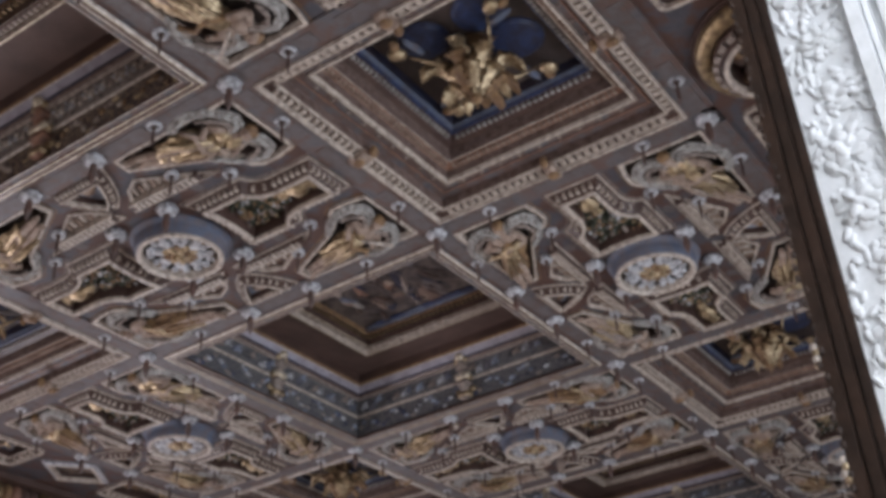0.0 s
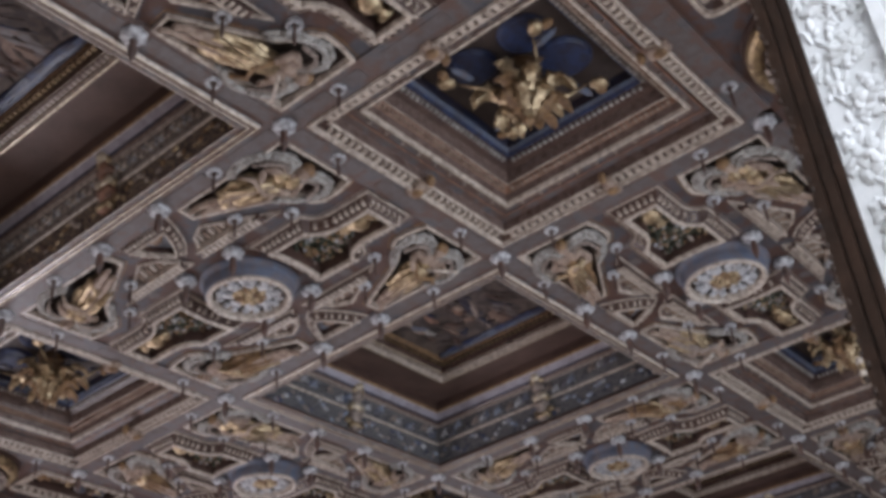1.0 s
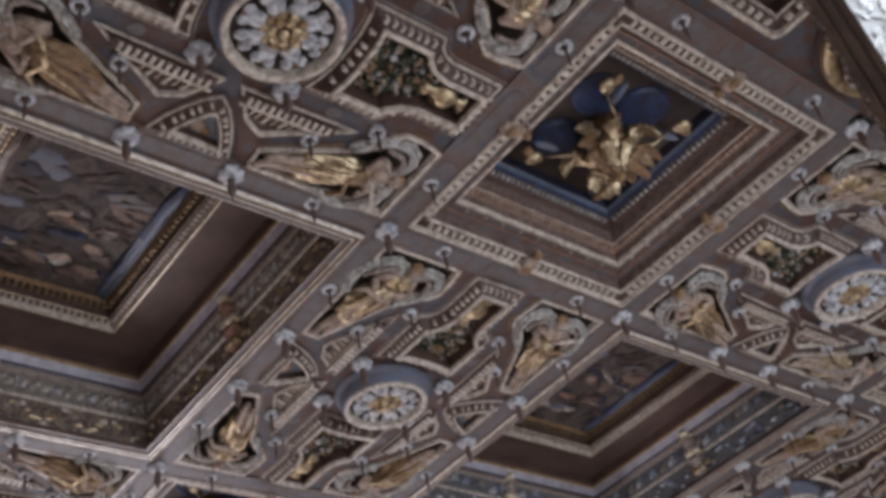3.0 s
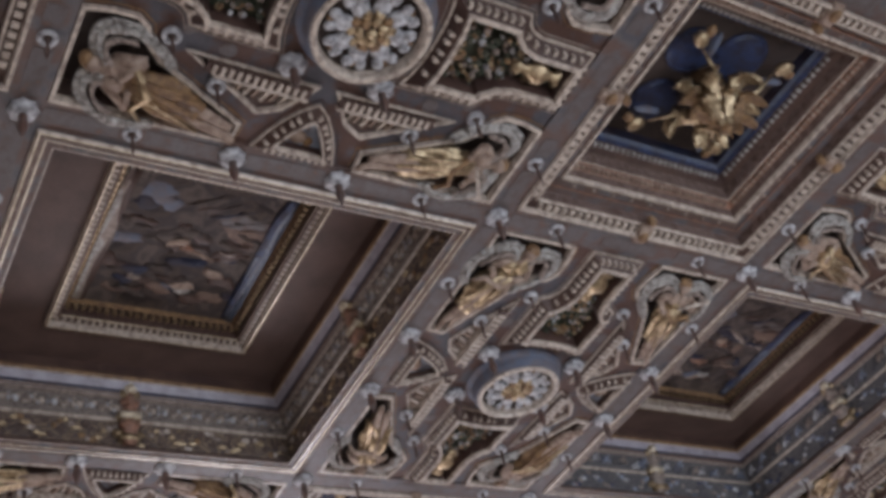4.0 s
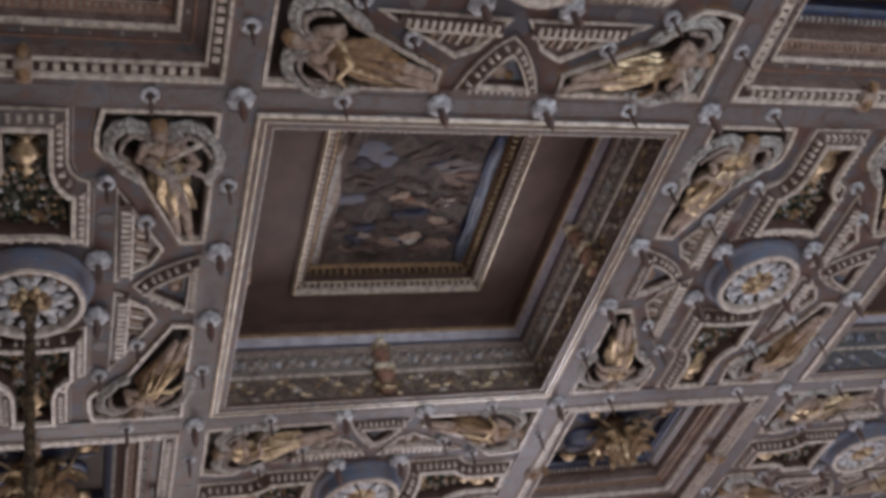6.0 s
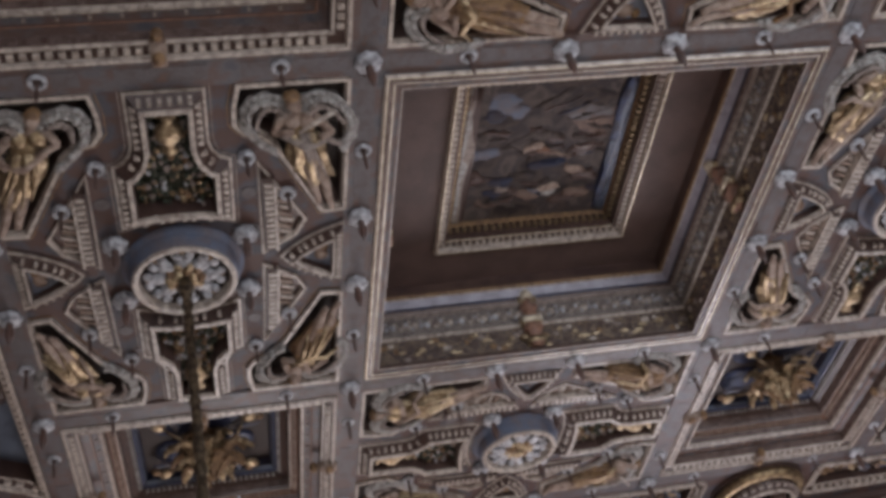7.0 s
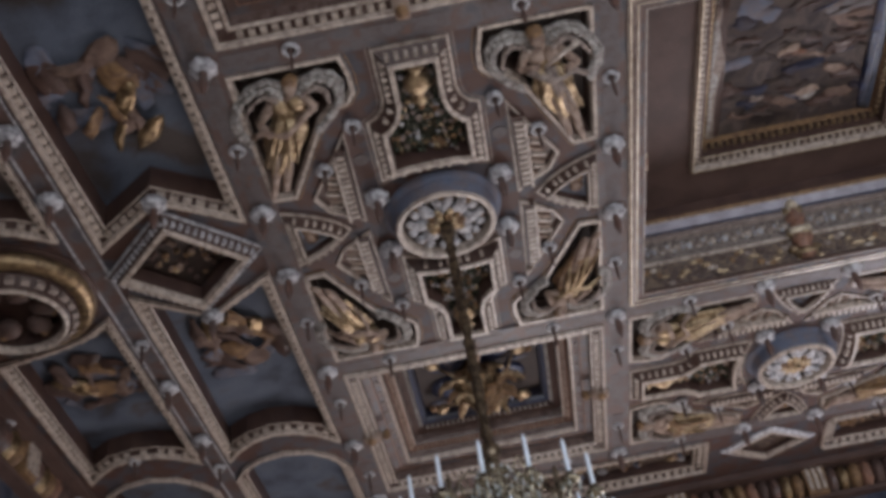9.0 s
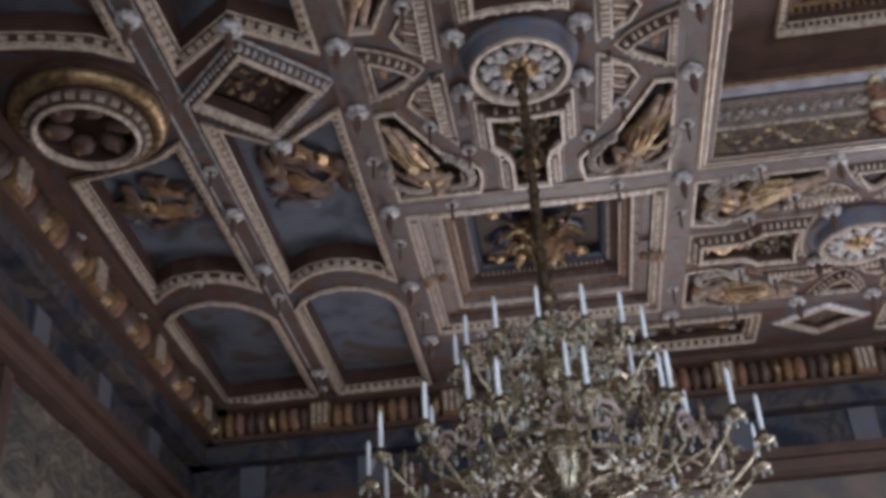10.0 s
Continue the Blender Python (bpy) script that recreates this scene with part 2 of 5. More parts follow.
def ccw(poly):
    area = sum(poly[i - 1][0] * poly[i][1] - poly[i][0] * poly[i - 1][1] for i in range(len(poly)))
    return list(poly) if area > 0 else list(poly)[::-1]


def inset(poly, off):
    """The outline moved inwards, with mitred corners."""
    n, out = len(poly), []
    for i in range(n):
        a, b, c = Vector(poly[i - 1]), Vector(poly[i]), Vector(poly[(i + 1) % n])
        d1, d2 = (b - a).normalized(), (c - b).normalized()
        n1, n2 = Vector((-d1.y, d1.x)), Vector((-d2.y, d2.x))
        m = n1 + n2
        m = m / max(m.length_squared / 2, 0.35) if m.length > 1e-6 else n1
        out.append((b.x + m.x * off, b.y + m.y * off))
    return out


def square(h, k=None):
    k = k or h
    return [(-h, -k), (h, -k), (h, k), (-h, k)]


def rounded(poly, r=0.03, n=3):
    """The outline with its corners cut round."""
    out = []
    for i in range(len(poly)):
        a, b, c = Vector(poly[i - 1]), Vector(poly[i]), Vector(poly[(i + 1) % len(poly)])
        ra, rc = min(r, (a - b).length * 0.45), min(r, (c - b).length * 0.45)
        p, q = b + (a - b).normalized() * ra, b + (c - b).normalized() * rc
        for k in range(n + 1):
            t = k / n
            out.append(tuple((1 - t) ** 2 * p + 2 * t * (1 - t) * b + t * t * q))
    return out


def arc(c, r, a0, a1, n):
    return [(c[0] + r * math.cos(radians(a0 + (a1 - a0) * i / n)), c[1] + r * math.sin(radians(a0 + (a1 - a0) * i / n))) for i in range(n + 1)]


def finish(name, g, parent=None, label="", smooth=False):
    me = bpy.data.meshes.new(name)
    me.from_pydata(g.v, [], g.f)
    for mt in g.mats:
        me.materials.append(mt)
    me.polygons.foreach_set("material_index", g.m)
    bm = bmesh.new()
    bm.from_mesh(me)
    bmesh.ops.remove_doubles(bm, verts=bm.verts[:], dist=0.0004)
    bmesh.ops.recalc_face_normals(bm, faces=bm.faces[:])
    bm.to_mesh(me)
    bm.free()
    if smooth:
        me.polygons.foreach_set("use_smooth", [True] * len(me.polygons))
    me.update()
    ob = new(name, me)
    if parent:
        ob.parent = parent
    if label:
        ob["label"] = label
    return ob


def carve(g, amount, scale=13.0, seed=0.0):
    """Roughens a carving so that its forms run into each other."""
    out = []
    for p in g.v:
        q = Vector(p)
        w = noise.noise_vector(q * scale + Vector((seed, 0, 0))) * amount + noise.noise_vector(q * scale * 2.7) * amount * 0.5
        out.append(tuple(q + w))
    g.v = out
    return g


def root(name, m):
    ob = new(name)
    ob.matrix_world = m
    return ob


# ---- large structure ----
A, AY, C = 3.0, 3.208, 2.260  # painting coffers (along, across the hall) and square star coffers
P = A + C
NA = 3  # painting coffers in the row
X0, X1 = -C, NA * P  # field of the grid
Y0, Y1 = -C, AY + C


def block(g, x0, x1, y0, y1, z0, z1, mat):
    g.box(((x0 + x1) / 2, (y0 + y1) / 2, (z0 + z1) / 2), ((x1 - x0) / 2, (y1 - y0) / 2, (z1 - z0) / 2), mat)


def structure():
    g = Geo()
    block(g, LEFT - 0.5, RIGHT + 0.5, NEAR - DEEP - 0.6, FAR + DEEP + 0.6, -0.3, 0, FLOORING)
    tagged(finish("floor", g), "warm pale wooden floor of the hall", "floor", kind="structure")
    for name, box_ in (("wall_left", (LEFT - 0.4, LEFT, NEAR - DEEP - 0.4, FAR + DEEP + 0.4)), ("wall_right", (RIGHT, RIGHT + 0.4, NEAR - DEEP - 0.4, FAR + DEEP + 0.4))):
        g = Geo()
        block(g, *box_, 0, H + 0.6, PLASTER)
        tagged(finish(name, g), "dim painted plaster wall of the hall", "wall", kind="structure")
    for name, face, back, skin, label in (("wall_near", NEAR, -1, STUCCO, "thick white stuccoed wall with deep window bays"), ("wall_far", FAR, 1, PLASTER, "thick dim plaster wall with deep window bays")):
        g = Geo()
        y0, y1 = sorted((face, face + back * DEEP))
        xs = [LEFT] + [v for o in OPENINGS for v in o] + [RIGHT]
        for i in range(0, len(xs), 2):
            block(g, xs[i], xs[i + 1], y0, y1, 0, H + 0.6, skin)
        for x0, x1 in OPENINGS:
            block(g, x0, x1, y0, y1, HEAD, H + 0.6, skin)
        y0, y1 = sorted((face + back * (DEEP + 0.05), face + back * (DEEP + 0.3)))
        block(g, LEFT, RIGHT, y0, y1, 0, H + 0.6, PLASTER)
        tagged(finish(name, g), label, "wall", kind="structure")
    # slab, beams between the cells and plain border boards, one mesh
    g = Geo()
    block(g, LEFT - 0.4, RIGHT + 0.4, NEAR - DEEP - 0.4, FAR + DEEP + 0.4, H + 1.1, H + 1.3, DARK)
    w, low = 0.10, H - 0.018
    ys = (Y0, 0, AY, Y1)
    for k in range(NA + 1):
        for x in (k * P - C, k * P):
            block(g, x - w, x + w, Y0, Y1, low, H + 0.1, BEAM)
    for y in ys:
        x = X0
        for k in range(NA + 1):
            for wide in ((C, A) if k < NA else (C,)):
                block(g, x + w, x + wide - w, y - w, y + w, low, H + 0.1, BEAM)
                x += wide
    stops = lambda half, off: [-half + 0.1, -off - 0.07, -off + 0.07, -0.337 - 0.09, -0.337 + 0.09, 0.337 - 0.09, 0.337 + 0.09, off - 0.07, off + 0.07, half - 0.1]
    lines = [(k * P - C / 2, C / 2, 0.64) for k in range(NA + 1)] + [(k * P + A / 2, A / 2, 0.92) for k in range(NA)]
    for y in ys:
        for mid, half, off in lines:
            v = stops(half, off)
            for i in range(0, 10, 2):
                block(g, mid + v[i], mid + v[i + 1], y - 0.052, y + 0.052, low - 0.004, low + 0.01, INLAY)
    for k in range(NA + 1):
        for x in (k * P - C, k * P):
            for mid, half, off in ((-C / 2, C / 2, 0.64), (AY + C / 2, C / 2, 0.64), (AY / 2, AY / 2, 0.92)):
                v = stops(half, off)
                for i in range(0, 10, 2):
                    block(g, x - 0.052, x + 0.052, mid + v[i], mid + v[i + 1], low - 0.004, low + 0.01, INLAY)
    block(g, X1 + w, RIGHT, NEAR, FAR, H, H + 0.05, BOARD)
    tagged(finish("ceiling", g), "richly carved and painted wooden coffered ceiling", "ceiling", kind="structure")


structure()

# ---- ceiling: coffer with a painting ----


def around(hx, hy):
    """The four sides of an oblong: a turn, the distance of the side and half its length."""
    return [(Matrix.Rotation(k * math.pi / 2, 3, "Z"), (hy, hx)[k % 2], (hx, hy)[k % 2]) for k in range(4)]


def settle(g):
    """Brings the walls of a painting coffer to their true depth."""
    g.v = [(x, y, z * 0.88 if z > 0.03 else z) for x, y, z in g.v]
    return g


def painting_coffer(x, dusky):
    e = root("painting_coffer", pose(x, AY / 2, H))
    tagged(e, "deep brown ceiling coffer with painting and blue-grey friezes" if dusky else "deep brown ceiling coffer with a gilt-framed oil painting", "coffer", "painting coffers")
    tones = (GREY, STEEL, PALEBLUE, DUSK, TAN, BLUE) if dusky else (GOLD, CREAM, TAN, OCHRE, GOLD, UMBER)
    s = square(A / 2 - 0.10, AY / 2 - 0.10)
    sides = around(A / 2, AY / 2)
    g = Geo().sweep(s, [(0, 0.1, BEAM), (0, -0.03, CREAM), (0.012, -0.045, PALE), (0.022, -0.045, STEP), (0.026, -0.036, STEP), (0.052, -0.036, TAN), (0.056, -0.045, PALE), (0.064, -0.042, BEAM), (0.072, -0.030, BEAM), (0.104, -0.030, TAN), (0.108, -0.036, CREAM), (0.114, -0.034, UMBER), (0.114, -0.01, UMBER), (0.07, 0.03, None)])
    finish("lip_moulding", g, e, "worn cream lip moulding")
    frieze = finish("scroll_frieze", settle(Geo().sweep(s, [(0.07, 0.03, DUSK if dusky else SCROLL), (0.082, 0.26, CREAM), (0.097, 0.27, CREAM), (0.095, 0.29, None)])), e, "blue-grey painted frieze" if dusky else "dark frieze with carved scrolls")
    rnd = random.Random(3)
    g = Geo()
    for m, far, half in sides:
        for k in range(64):
            u = (half - 0.2) * (2 * (k + 0.5) / 64 - 1)
            if abs(u) < 0.1:
                continue
            z = 0.145 + 0.075 * math.sin(k * 0.7) + rnd.uniform(-0.025, 0.025)
            g.blob(m @ Vector((u, far - 0.158 - z * 0.07, z)), (rnd.uniform(0.022, 0.05), 0.026, rnd.uniform(0.016, 0.034)), rnd.choice(tones), m, 6, 4)
    tagged(finish("scrolls", settle(g), frieze, "small pale carved sprays" if dusky else "gilt and ochre carved scrolls"), kind="stuff")
    lace = finish("rosette_frieze", settle(Geo().sweep(s, [(0.09, 0.29, DUSK if dusky else LACE), (0.125, 0.46, TAN), (0.15, 0.47, TAN), (0.15, 0.49, None)])), e, "grey-white frieze of small carved rosettes")
    g = Geo()
    for m, far, half in sides:
        count = 27
        for k in range(count):
            u = (half - 0.24) * (2 * (k + 0.5) / count - 1) + (rnd.uniform(-0.04, 0.04) if dusky else 0)
            rise = rnd.uniform(-0.05, 0.04) if dusky else 0
            if abs(u) < 0.09:
                continue
            # a leafy rosette between two small buds
            for du, z, r, q in ((0, 0.375, 0.030, 0.034), (-0.020, 0.352, 0.018, 0.016), (0.022, 0.40, 0.018, 0.016), (0.048, 0.37, 0.014, 0.03), (0.048, 0.42, 0.012, 0.012)):
                g.blob(m @ Vector((u + du, far - 0.20 - 0.2 * (z - 0.29), z + rise)), (r, 0.018, q), (CREAM, GREY, TAN)[(k + int(du * 100)) % 3] if not dusky else tones[k % 5], m, 6, 4)
    tagged(finish("rosettes", settle(g), lace, "small grey-white rosettes"), kind="stuff")
    g = Geo().sweep(s, [(0.15, 0.49, STEP), (0.165, 0.51, NAVY), (0.172, 0.535, LAVENDER), (0.205, 0.60, CREAM), (0.215, 0.605, OCHRE), (0.225, 0.625, OCHRE), (0.225, 0.65, None)])
    finish("cornice", settle(g), e, "blue and white cornice with an ochre edge")
    finish("field", settle(Geo().sweep(s, [(0.225, 0.64, DARK), (0.24, 0.73, UMBER), (0.72, 0.73, None)])), e, "plain dark umber field")
    f = square(0.77, 0.86)
    g = Geo().sweep(f, [(0, 0.74, PALE), (0, 0.62, CREAM), (0.004, 0.61, PALE), (0.004, 0.60, PALE), (0.010, 0.585, PALE), (0.022, 0.585, CREAM), (0.028, 0.665, DARK), (0.07, 0.665, CREAM), (0.074, 0.65, PALE), (0.086, 0.655, DARK), (0.092, 0.745, DARK), (0.13, 0.745, OCHRE), (0.138, 0.738, OCHRE), (0.146, 0.80, None)])
    frame_ = finish("painting_frame", g, e, "gilt frame with cream dentils and blue cove")
    g = Geo().teeth(f, 0.050, 0.648, (0.026, 0.034), 0.052, CREAM, 0.018)
    g.teeth(f, 0.111, 0.728, (0.028, 0.032), 0.056, GOLD, 0.018)
    tagged(finish("dentils", g, frame_), kind="stuff")
    picture = finish("painting", Geo().sheet(square(0.63, 0.72), 0.785, PAINTING), e, "dark figure painting in faded browns")
    g = Geo()
    # plain shapes of paint: a pale and a blue margin, leaning dark columns, long blurred streaks in two rows
    n = 0

    def dab(x, y, rx, ry, mat, turn=0.0):
        nonlocal n
        n += 1
        g.blob((x, y, 0.793 - 0.0003 * n), (rx, ry, 0.012), mat, Matrix.Rotation(turn, 3, "Z"), 16, 6)

    for k in range(4):
        dab(0.30 + 0.06 * k, -0.45 + 0.12 * k, 0.30, 0.16, (PAINTING, INLAY, FRESCO, PAINTING)[k], 0.2 * k)
    for k in range(5):
        dab(0.02 + 0.11 * k, -0.50 + 0.05 * k, 0.26, 0.018, (BLACK, DARK, NAVY)[k % 3], -0.55 + 0.07 * k)
    for x, y, r in ((-0.34, -0.48, 0.13), (-0.24, -0.40, 0.10), (-0.40, -0.36, 0.09)):
        dab(x, y, r, r * 0.8, (NAVY, STEEL, BLACK)[int(r * 100) % 3], 0.5)
    for row, y in enumerate((-0.12, 0.06, 0.28, 0.46)):
        for k in range(13):
            dark = rnd.random() < 0.66
            dab(rnd.uniform(-0.50, 0.48), y + rnd.uniform(-0.09, 0.09), rnd.uniform(0.05, 0.16), rnd.uniform(0.018, 0.05), rnd.choice((BLACK, DARK, NAVY, PAINTING, PAINTING, DARK) if dark else (TAN, FRESCO, PAINTING, STEEL, SKIN, FRESCO, RUST)), rnd.uniform(-0.5, 0.5))
    for x, y, mat in ((-0.03, -0.06, SKIN), (0.0, 0.0, RUST), (-0.26, 0.38, TAN), (0.14, 0.44, WING), (0.02, 0.42, STEEL)):
        dab(x, y, 0.06, 0.035, mat, 0.3)
    for k in range(3):
        dab(0.565 + 0.02 * k, 0.1 * (k - 1), 0.05, 1.1, BLUE if k == 0 else COVE)
        dab(-0.565 - 0.02 * k, 0.1 * (k - 1), 0.06, 1.1, (UMBER, TAN, WING)[k])
    flat = [p[2] for p in g.v]
    carve(g, 0.042, 15.0)
    g.v = [(max(-0.62, min(0.62, p[0])), max(-0.71, min(0.71, p[1])), z) for p, z in zip(g.v, flat)]
    tagged(finish("painted_shapes", g, picture, "soft shapes of dark paint", True), kind="stuff")
    for m, far, half in sides:
        g = Geo()
        for x, y, z, r in ((0, 0.20, 0.60, (0.07, 0.05, 0.03)), (0, 0.21, 0.54, (0.055, 0.06, 0.05)), (0, 0.205, 0.45, (0.045, 0.045, 0.07)), (0, 0.19, 0.35, (0.055, 0.04, 0.05)), (-0.045, 0.18, 0.29, (0.045, 0.03, 0.035)), (0.045, 0.18, 0.29, (0.045, 0.03, 0.035)), (0, 0.165, 0.19, (0.03, 0.025, 0.07)), (-0.07, 0.165, 0.14, (0.05, 0.02, 0.03)), (0.07, 0.165, 0.14, (0.05, 0.02, 0.03))):
            r = [r[0] * 1.15, r[1] * 1.7, r[2] * 1.25]
            g.blob(m @ Vector((x, far - y - 0.02, z)), r, (TAN if dusky else RUST) if 0.3 < z < 0.5 else (PALE if z > 0.5 else GOLD), m, 8, 6)
        shade = TAN if dusky else RUST
        for z, wide, mat in ((0.60, 0.085, PALE), (0.50, 0.07, GOLD), (0.42, 0.066, shade), (0.30, 0.082, PALE), (0.22, 0.07, shade), (0.08, 0.075, GOLD)):
            g.box((0, -(far - 0.185 - 0.06 * z), z), (wide, 0.06, 0.026), mat, 0, m.to_4x4())
        g.box((0, -(far - 0.19), 0.33), (0.048, 0.05, 0.30), shade, 0, m.to_4x4())
        finish("console", settle(carve(g, 0.010, 20.0)), e, "carved ochre and gilt console bracket", True)
    return e


def star_coffer():
    e = root("star_coffer", pose(-C / 2, -C / 2, H))
    tagged(e, "stepped square ceiling coffer with blue ground", "coffer", "star coffers")
    s = square(C / 2 - 0.10)
    g = Geo().sweep(s, [(0, 0.1, CREAM), (0, -0.03, CREAM), (0.008, -0.042, CREAM), (0.022, -0.042, CREAM), (0.03, -0.008, DARK), (0.09, 0.005, CREAM), (0.094, -0.008, CREAM), (0.106, -0.008, CREAM), (0.112, 0.01, None)])
    g.teeth(s, 0.060, -0.008, (0.034, 0.040), 0.064, CREAM, 0.012, 0.06)
    finish("outer_moulding", g, e, "cream moulding with a row of dentils")
    g = Geo().sweep(s, [(0.112, 0.01, STEP), (0.118, 0.085, BEAM), (0.17, 0.095, RUST), (0.174, 0.086, RUST), (0.184, 0.088, DARK), (0.188, 0.098, BEAM), (0.24, 0.11, CREAM), (0.243, 0.090, CREAM), (0.262, 0.090, CREAM), (0.27, 0.12, None)])
    g.teeth(s, 0.212, 0.100, (0.018, 0.018), 0.15, TAN, 0.012, 0.08)
    finish("step", g, e, "mauve step with a cream edge")
    g = Geo().sweep(s, [(0.27, 0.12, STEP), (0.285, 0.175, RUST), (0.335, 0.215, CREAM), (0.338, 0.203, CREAM), (0.350, 0.203, STEP), (0.36, 0.235, None)])
    g.teeth(s, 0.310, 0.186, (0.02, 0.034), 0.042, SKIN, 0.014, 0.03)
    finish("bead_step", g, e, "rust step with small pale dentils")
    g = Geo().sweep(s, [(0.36, 0.235, STEP), (0.37, 0.29, DARK), (0.41, 0.31, DARK), (0.445, 0.345, STEEL), (0.452, 0.335, BLUE), (0.468, 0.34, BLUE), (0.474, 0.355, COVE), (0.49, 0.385, NAVY), (0.50, 0.46, None)])
    g.teeth(s, 0.430, 0.318, (0.022, 0.028), 0.046, WING, 0.012, 0.03)
    finish("inner_moulding", g, e, "dark inner moulding with a blue edge")
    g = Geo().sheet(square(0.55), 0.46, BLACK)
    for x, y, r in ((0.10, -0.28, 0.19), (-0.27, -0.22, 0.17), (-0.26, 0.22, 0.17), (0.27, 0.14, 0.13)):
        d = Geo().lathe((x, y, 0.455), [(r * 1.05, 0.0), (r * 1.05, -0.012), (r, -0.015), (r * 0.9, -0.03), (r * 0.5, -0.035), (0.01, -0.036)], BLUE, 18)
        finish("disc", d, e, "round blue boss")
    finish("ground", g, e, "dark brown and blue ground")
    for side in range(4):
        m4 = Matrix.Rotation(side * math.pi / 2, 4, "Z")
        g = Geo()
        g.box((0, -0.98, -0.03), (0.045, 0.085, 0.03), SKIN, 0, m4, 0.8)
        g.blob(m4 @ Vector((0, -0.99, -0.065)), (0.04, 0.05, 0.025), OCHRE, None, 8, 5)
        g.blob(m4 @ Vector((0, -0.86, -0.02)), (0.035, 0.03, 0.05), OCHRE, None, 8, 5)
        finish("clasp", g, e, "small carved ochre clasp", True)
    return e


def gilt_star():
    """A hanging spray of gilt acanthus leaves, with four plumes towards the corners."""
    e = root("gilt_star", pose(-C / 2, -C / 2, H))
    tagged(e, "gilt carved acanthus spray hanging in a blue coffer", "ornament", "gilt stars")
    g = Geo()
    rnd = random.Random(8)
    g.lathe((0, 0, 0.0), [(0.012, -0.03), (0.045, 0.0), (0.035, 0.03), (0.06, 0.08), (0.10, 0.18), (0.13, 0.28), (0.09, 0.38), (0.14, 0.46)], OCHRE, 12)
    finish("core", carve(g, 0.007, 15.0), e, "", True)
    for ring, (n, r0, rise, length, wide) in enumerate(((7, 0.06, 0.01, 0.20, 0.08), (7, 0.08, 0.09, 0.25, 0.092), (6, 0.09, 0.17, 0.26, 0.092))):
        for k in range(n):
            a = 2 * math.pi * (k + 0.5 * ring) / n + rnd.uniform(-0.15, 0.15)
            reach = length * rnd.uniform(0.85, 1.15)
            d = Vector((math.cos(a), math.sin(a), 0))
            side = Vector((-d.y, d.x, 0))
            vs, fs, steps = [], [], 9
            for i in range(steps + 1):
                t = i / steps
                p = d * (r0 + reach * (0.5 * t + 0.5 * t ** 2.2)) + Vector((0, 0, rise + 0.23 * t - 0.75 * max(0, t - 0.68) ** 1.4))
                q = wide * (0.3 + 1.6 * t * (1 - t)) * (1 + 0.28 * math.cos(i * 3.1))
                vs += [p + side * q + Vector((0, 0, 0.02)), p + side * q * 0.4 + Vector((0, 0, -0.02)), p + Vector((0, 0, 0.004)), p - side * q * 0.4 + Vector((0, 0, -0.02)), p - side * q + Vector((0, 0, 0.02)), p + Vector((0, 0, 0.03))]
            for i in range(steps):
                o = 6 * i
                fs += [(o + j, o + (j + 1) % 6, o + 6 + (j + 1) % 6, o + 6 + j) for j in range(6)]
            fs += [(0, 1, 2, 3, 4, 5), tuple(6 * steps + j for j in (5, 4, 3, 2, 1, 0))]
            finish("leaf", carve(Geo().add(vs, fs, GOLD if k % 3 else OCHRE), 0.014, 17.0), e, "", True)
    for k in range(4):
        a = math.pi / 4 + k * math.pi / 2
        d = Vector((math.cos(a), math.sin(a), 0))
        side = Vector((-d.y, d.x, 0))
        g = Geo()
        g.tube([d * 0.12 + Vector((0, 0, 0.26)), d * 0.3 + side * 0.04 + Vector((0, 0, 0.25)), d * 0.44 + Vector((0, 0, 0.32))], 0.02, GOLD, 6, 0.008)
        g.blob(d * 0.42 + side * 0.08 + Vector((0, 0, 0.34)), (0.11, 0.028, 0.025), STEEL, Matrix.Rotation(a + 0.6, 3, "Z"), 8, 5)
        g.blob(d * 0.52 + Vector((0, 0, 0.33)), (0.075, 0.055, 0.035), GOLD, Matrix.Rotation(a, 3, "Z"), 8, 5)
        g.blob(d * 0.55 + side * 0.07 + Vector((0, 0, 0.34)), (0.05, 0.04, 0.03), OCHRE, Matrix.Rotation(a + 1, 3, "Z"), 8, 5)
        finish("plume", carve(g, 0.007, 15.0), e, "gilt and blue curled plume", True)
    finish("finial", Geo().tube([(0, 0, 0.05), (0, 0, -0.08)], 0.012, OCHRE, 6, 0.006), e, "", True)
    return e


# ---- ceiling: oblong panel with rosette drum, cartouches and carved angels ----
NICHE = [(0.40, -1.40), (1.03, -1.40), (1.03, -0.40), (0.89, -0.39), (0.60, -0.95), (0.52, -1.03), (0.42, -1.06), (0.37, -1.13), (0.37, -1.25)]
SHELL = [(0.215, -1.39), (0.215, -1.02), (0.235, -0.95), (0.275, -0.90), (0.335, -0.87), (0.335, -0.38), (0.25, -0.41), (0.13, -0.43), (0.0, -0.435)]
SHELL = SHELL + [(-x, y) for x, y in SHELL[::-1][1:]]
WEDGE = [(0.495, -0.83), (0.785, -0.33), (0.72, -0.20), (0.51, -0.06)]
FAN = [(0.63, 0.0), (0.70, -0.085), (0.79, -0.15), (0.90, -0.21), (1.03, -0.26), (1.03, 0.26), (0.90, 0.21), (0.79, 0.15), (0.70, 0.085)]
LONG, SHORT = 1.06, 0.99  # stretch of the panels across and along the hall
QUARTERS = ((1, 1), (-1, 1), (1, -1), (-1, -1))


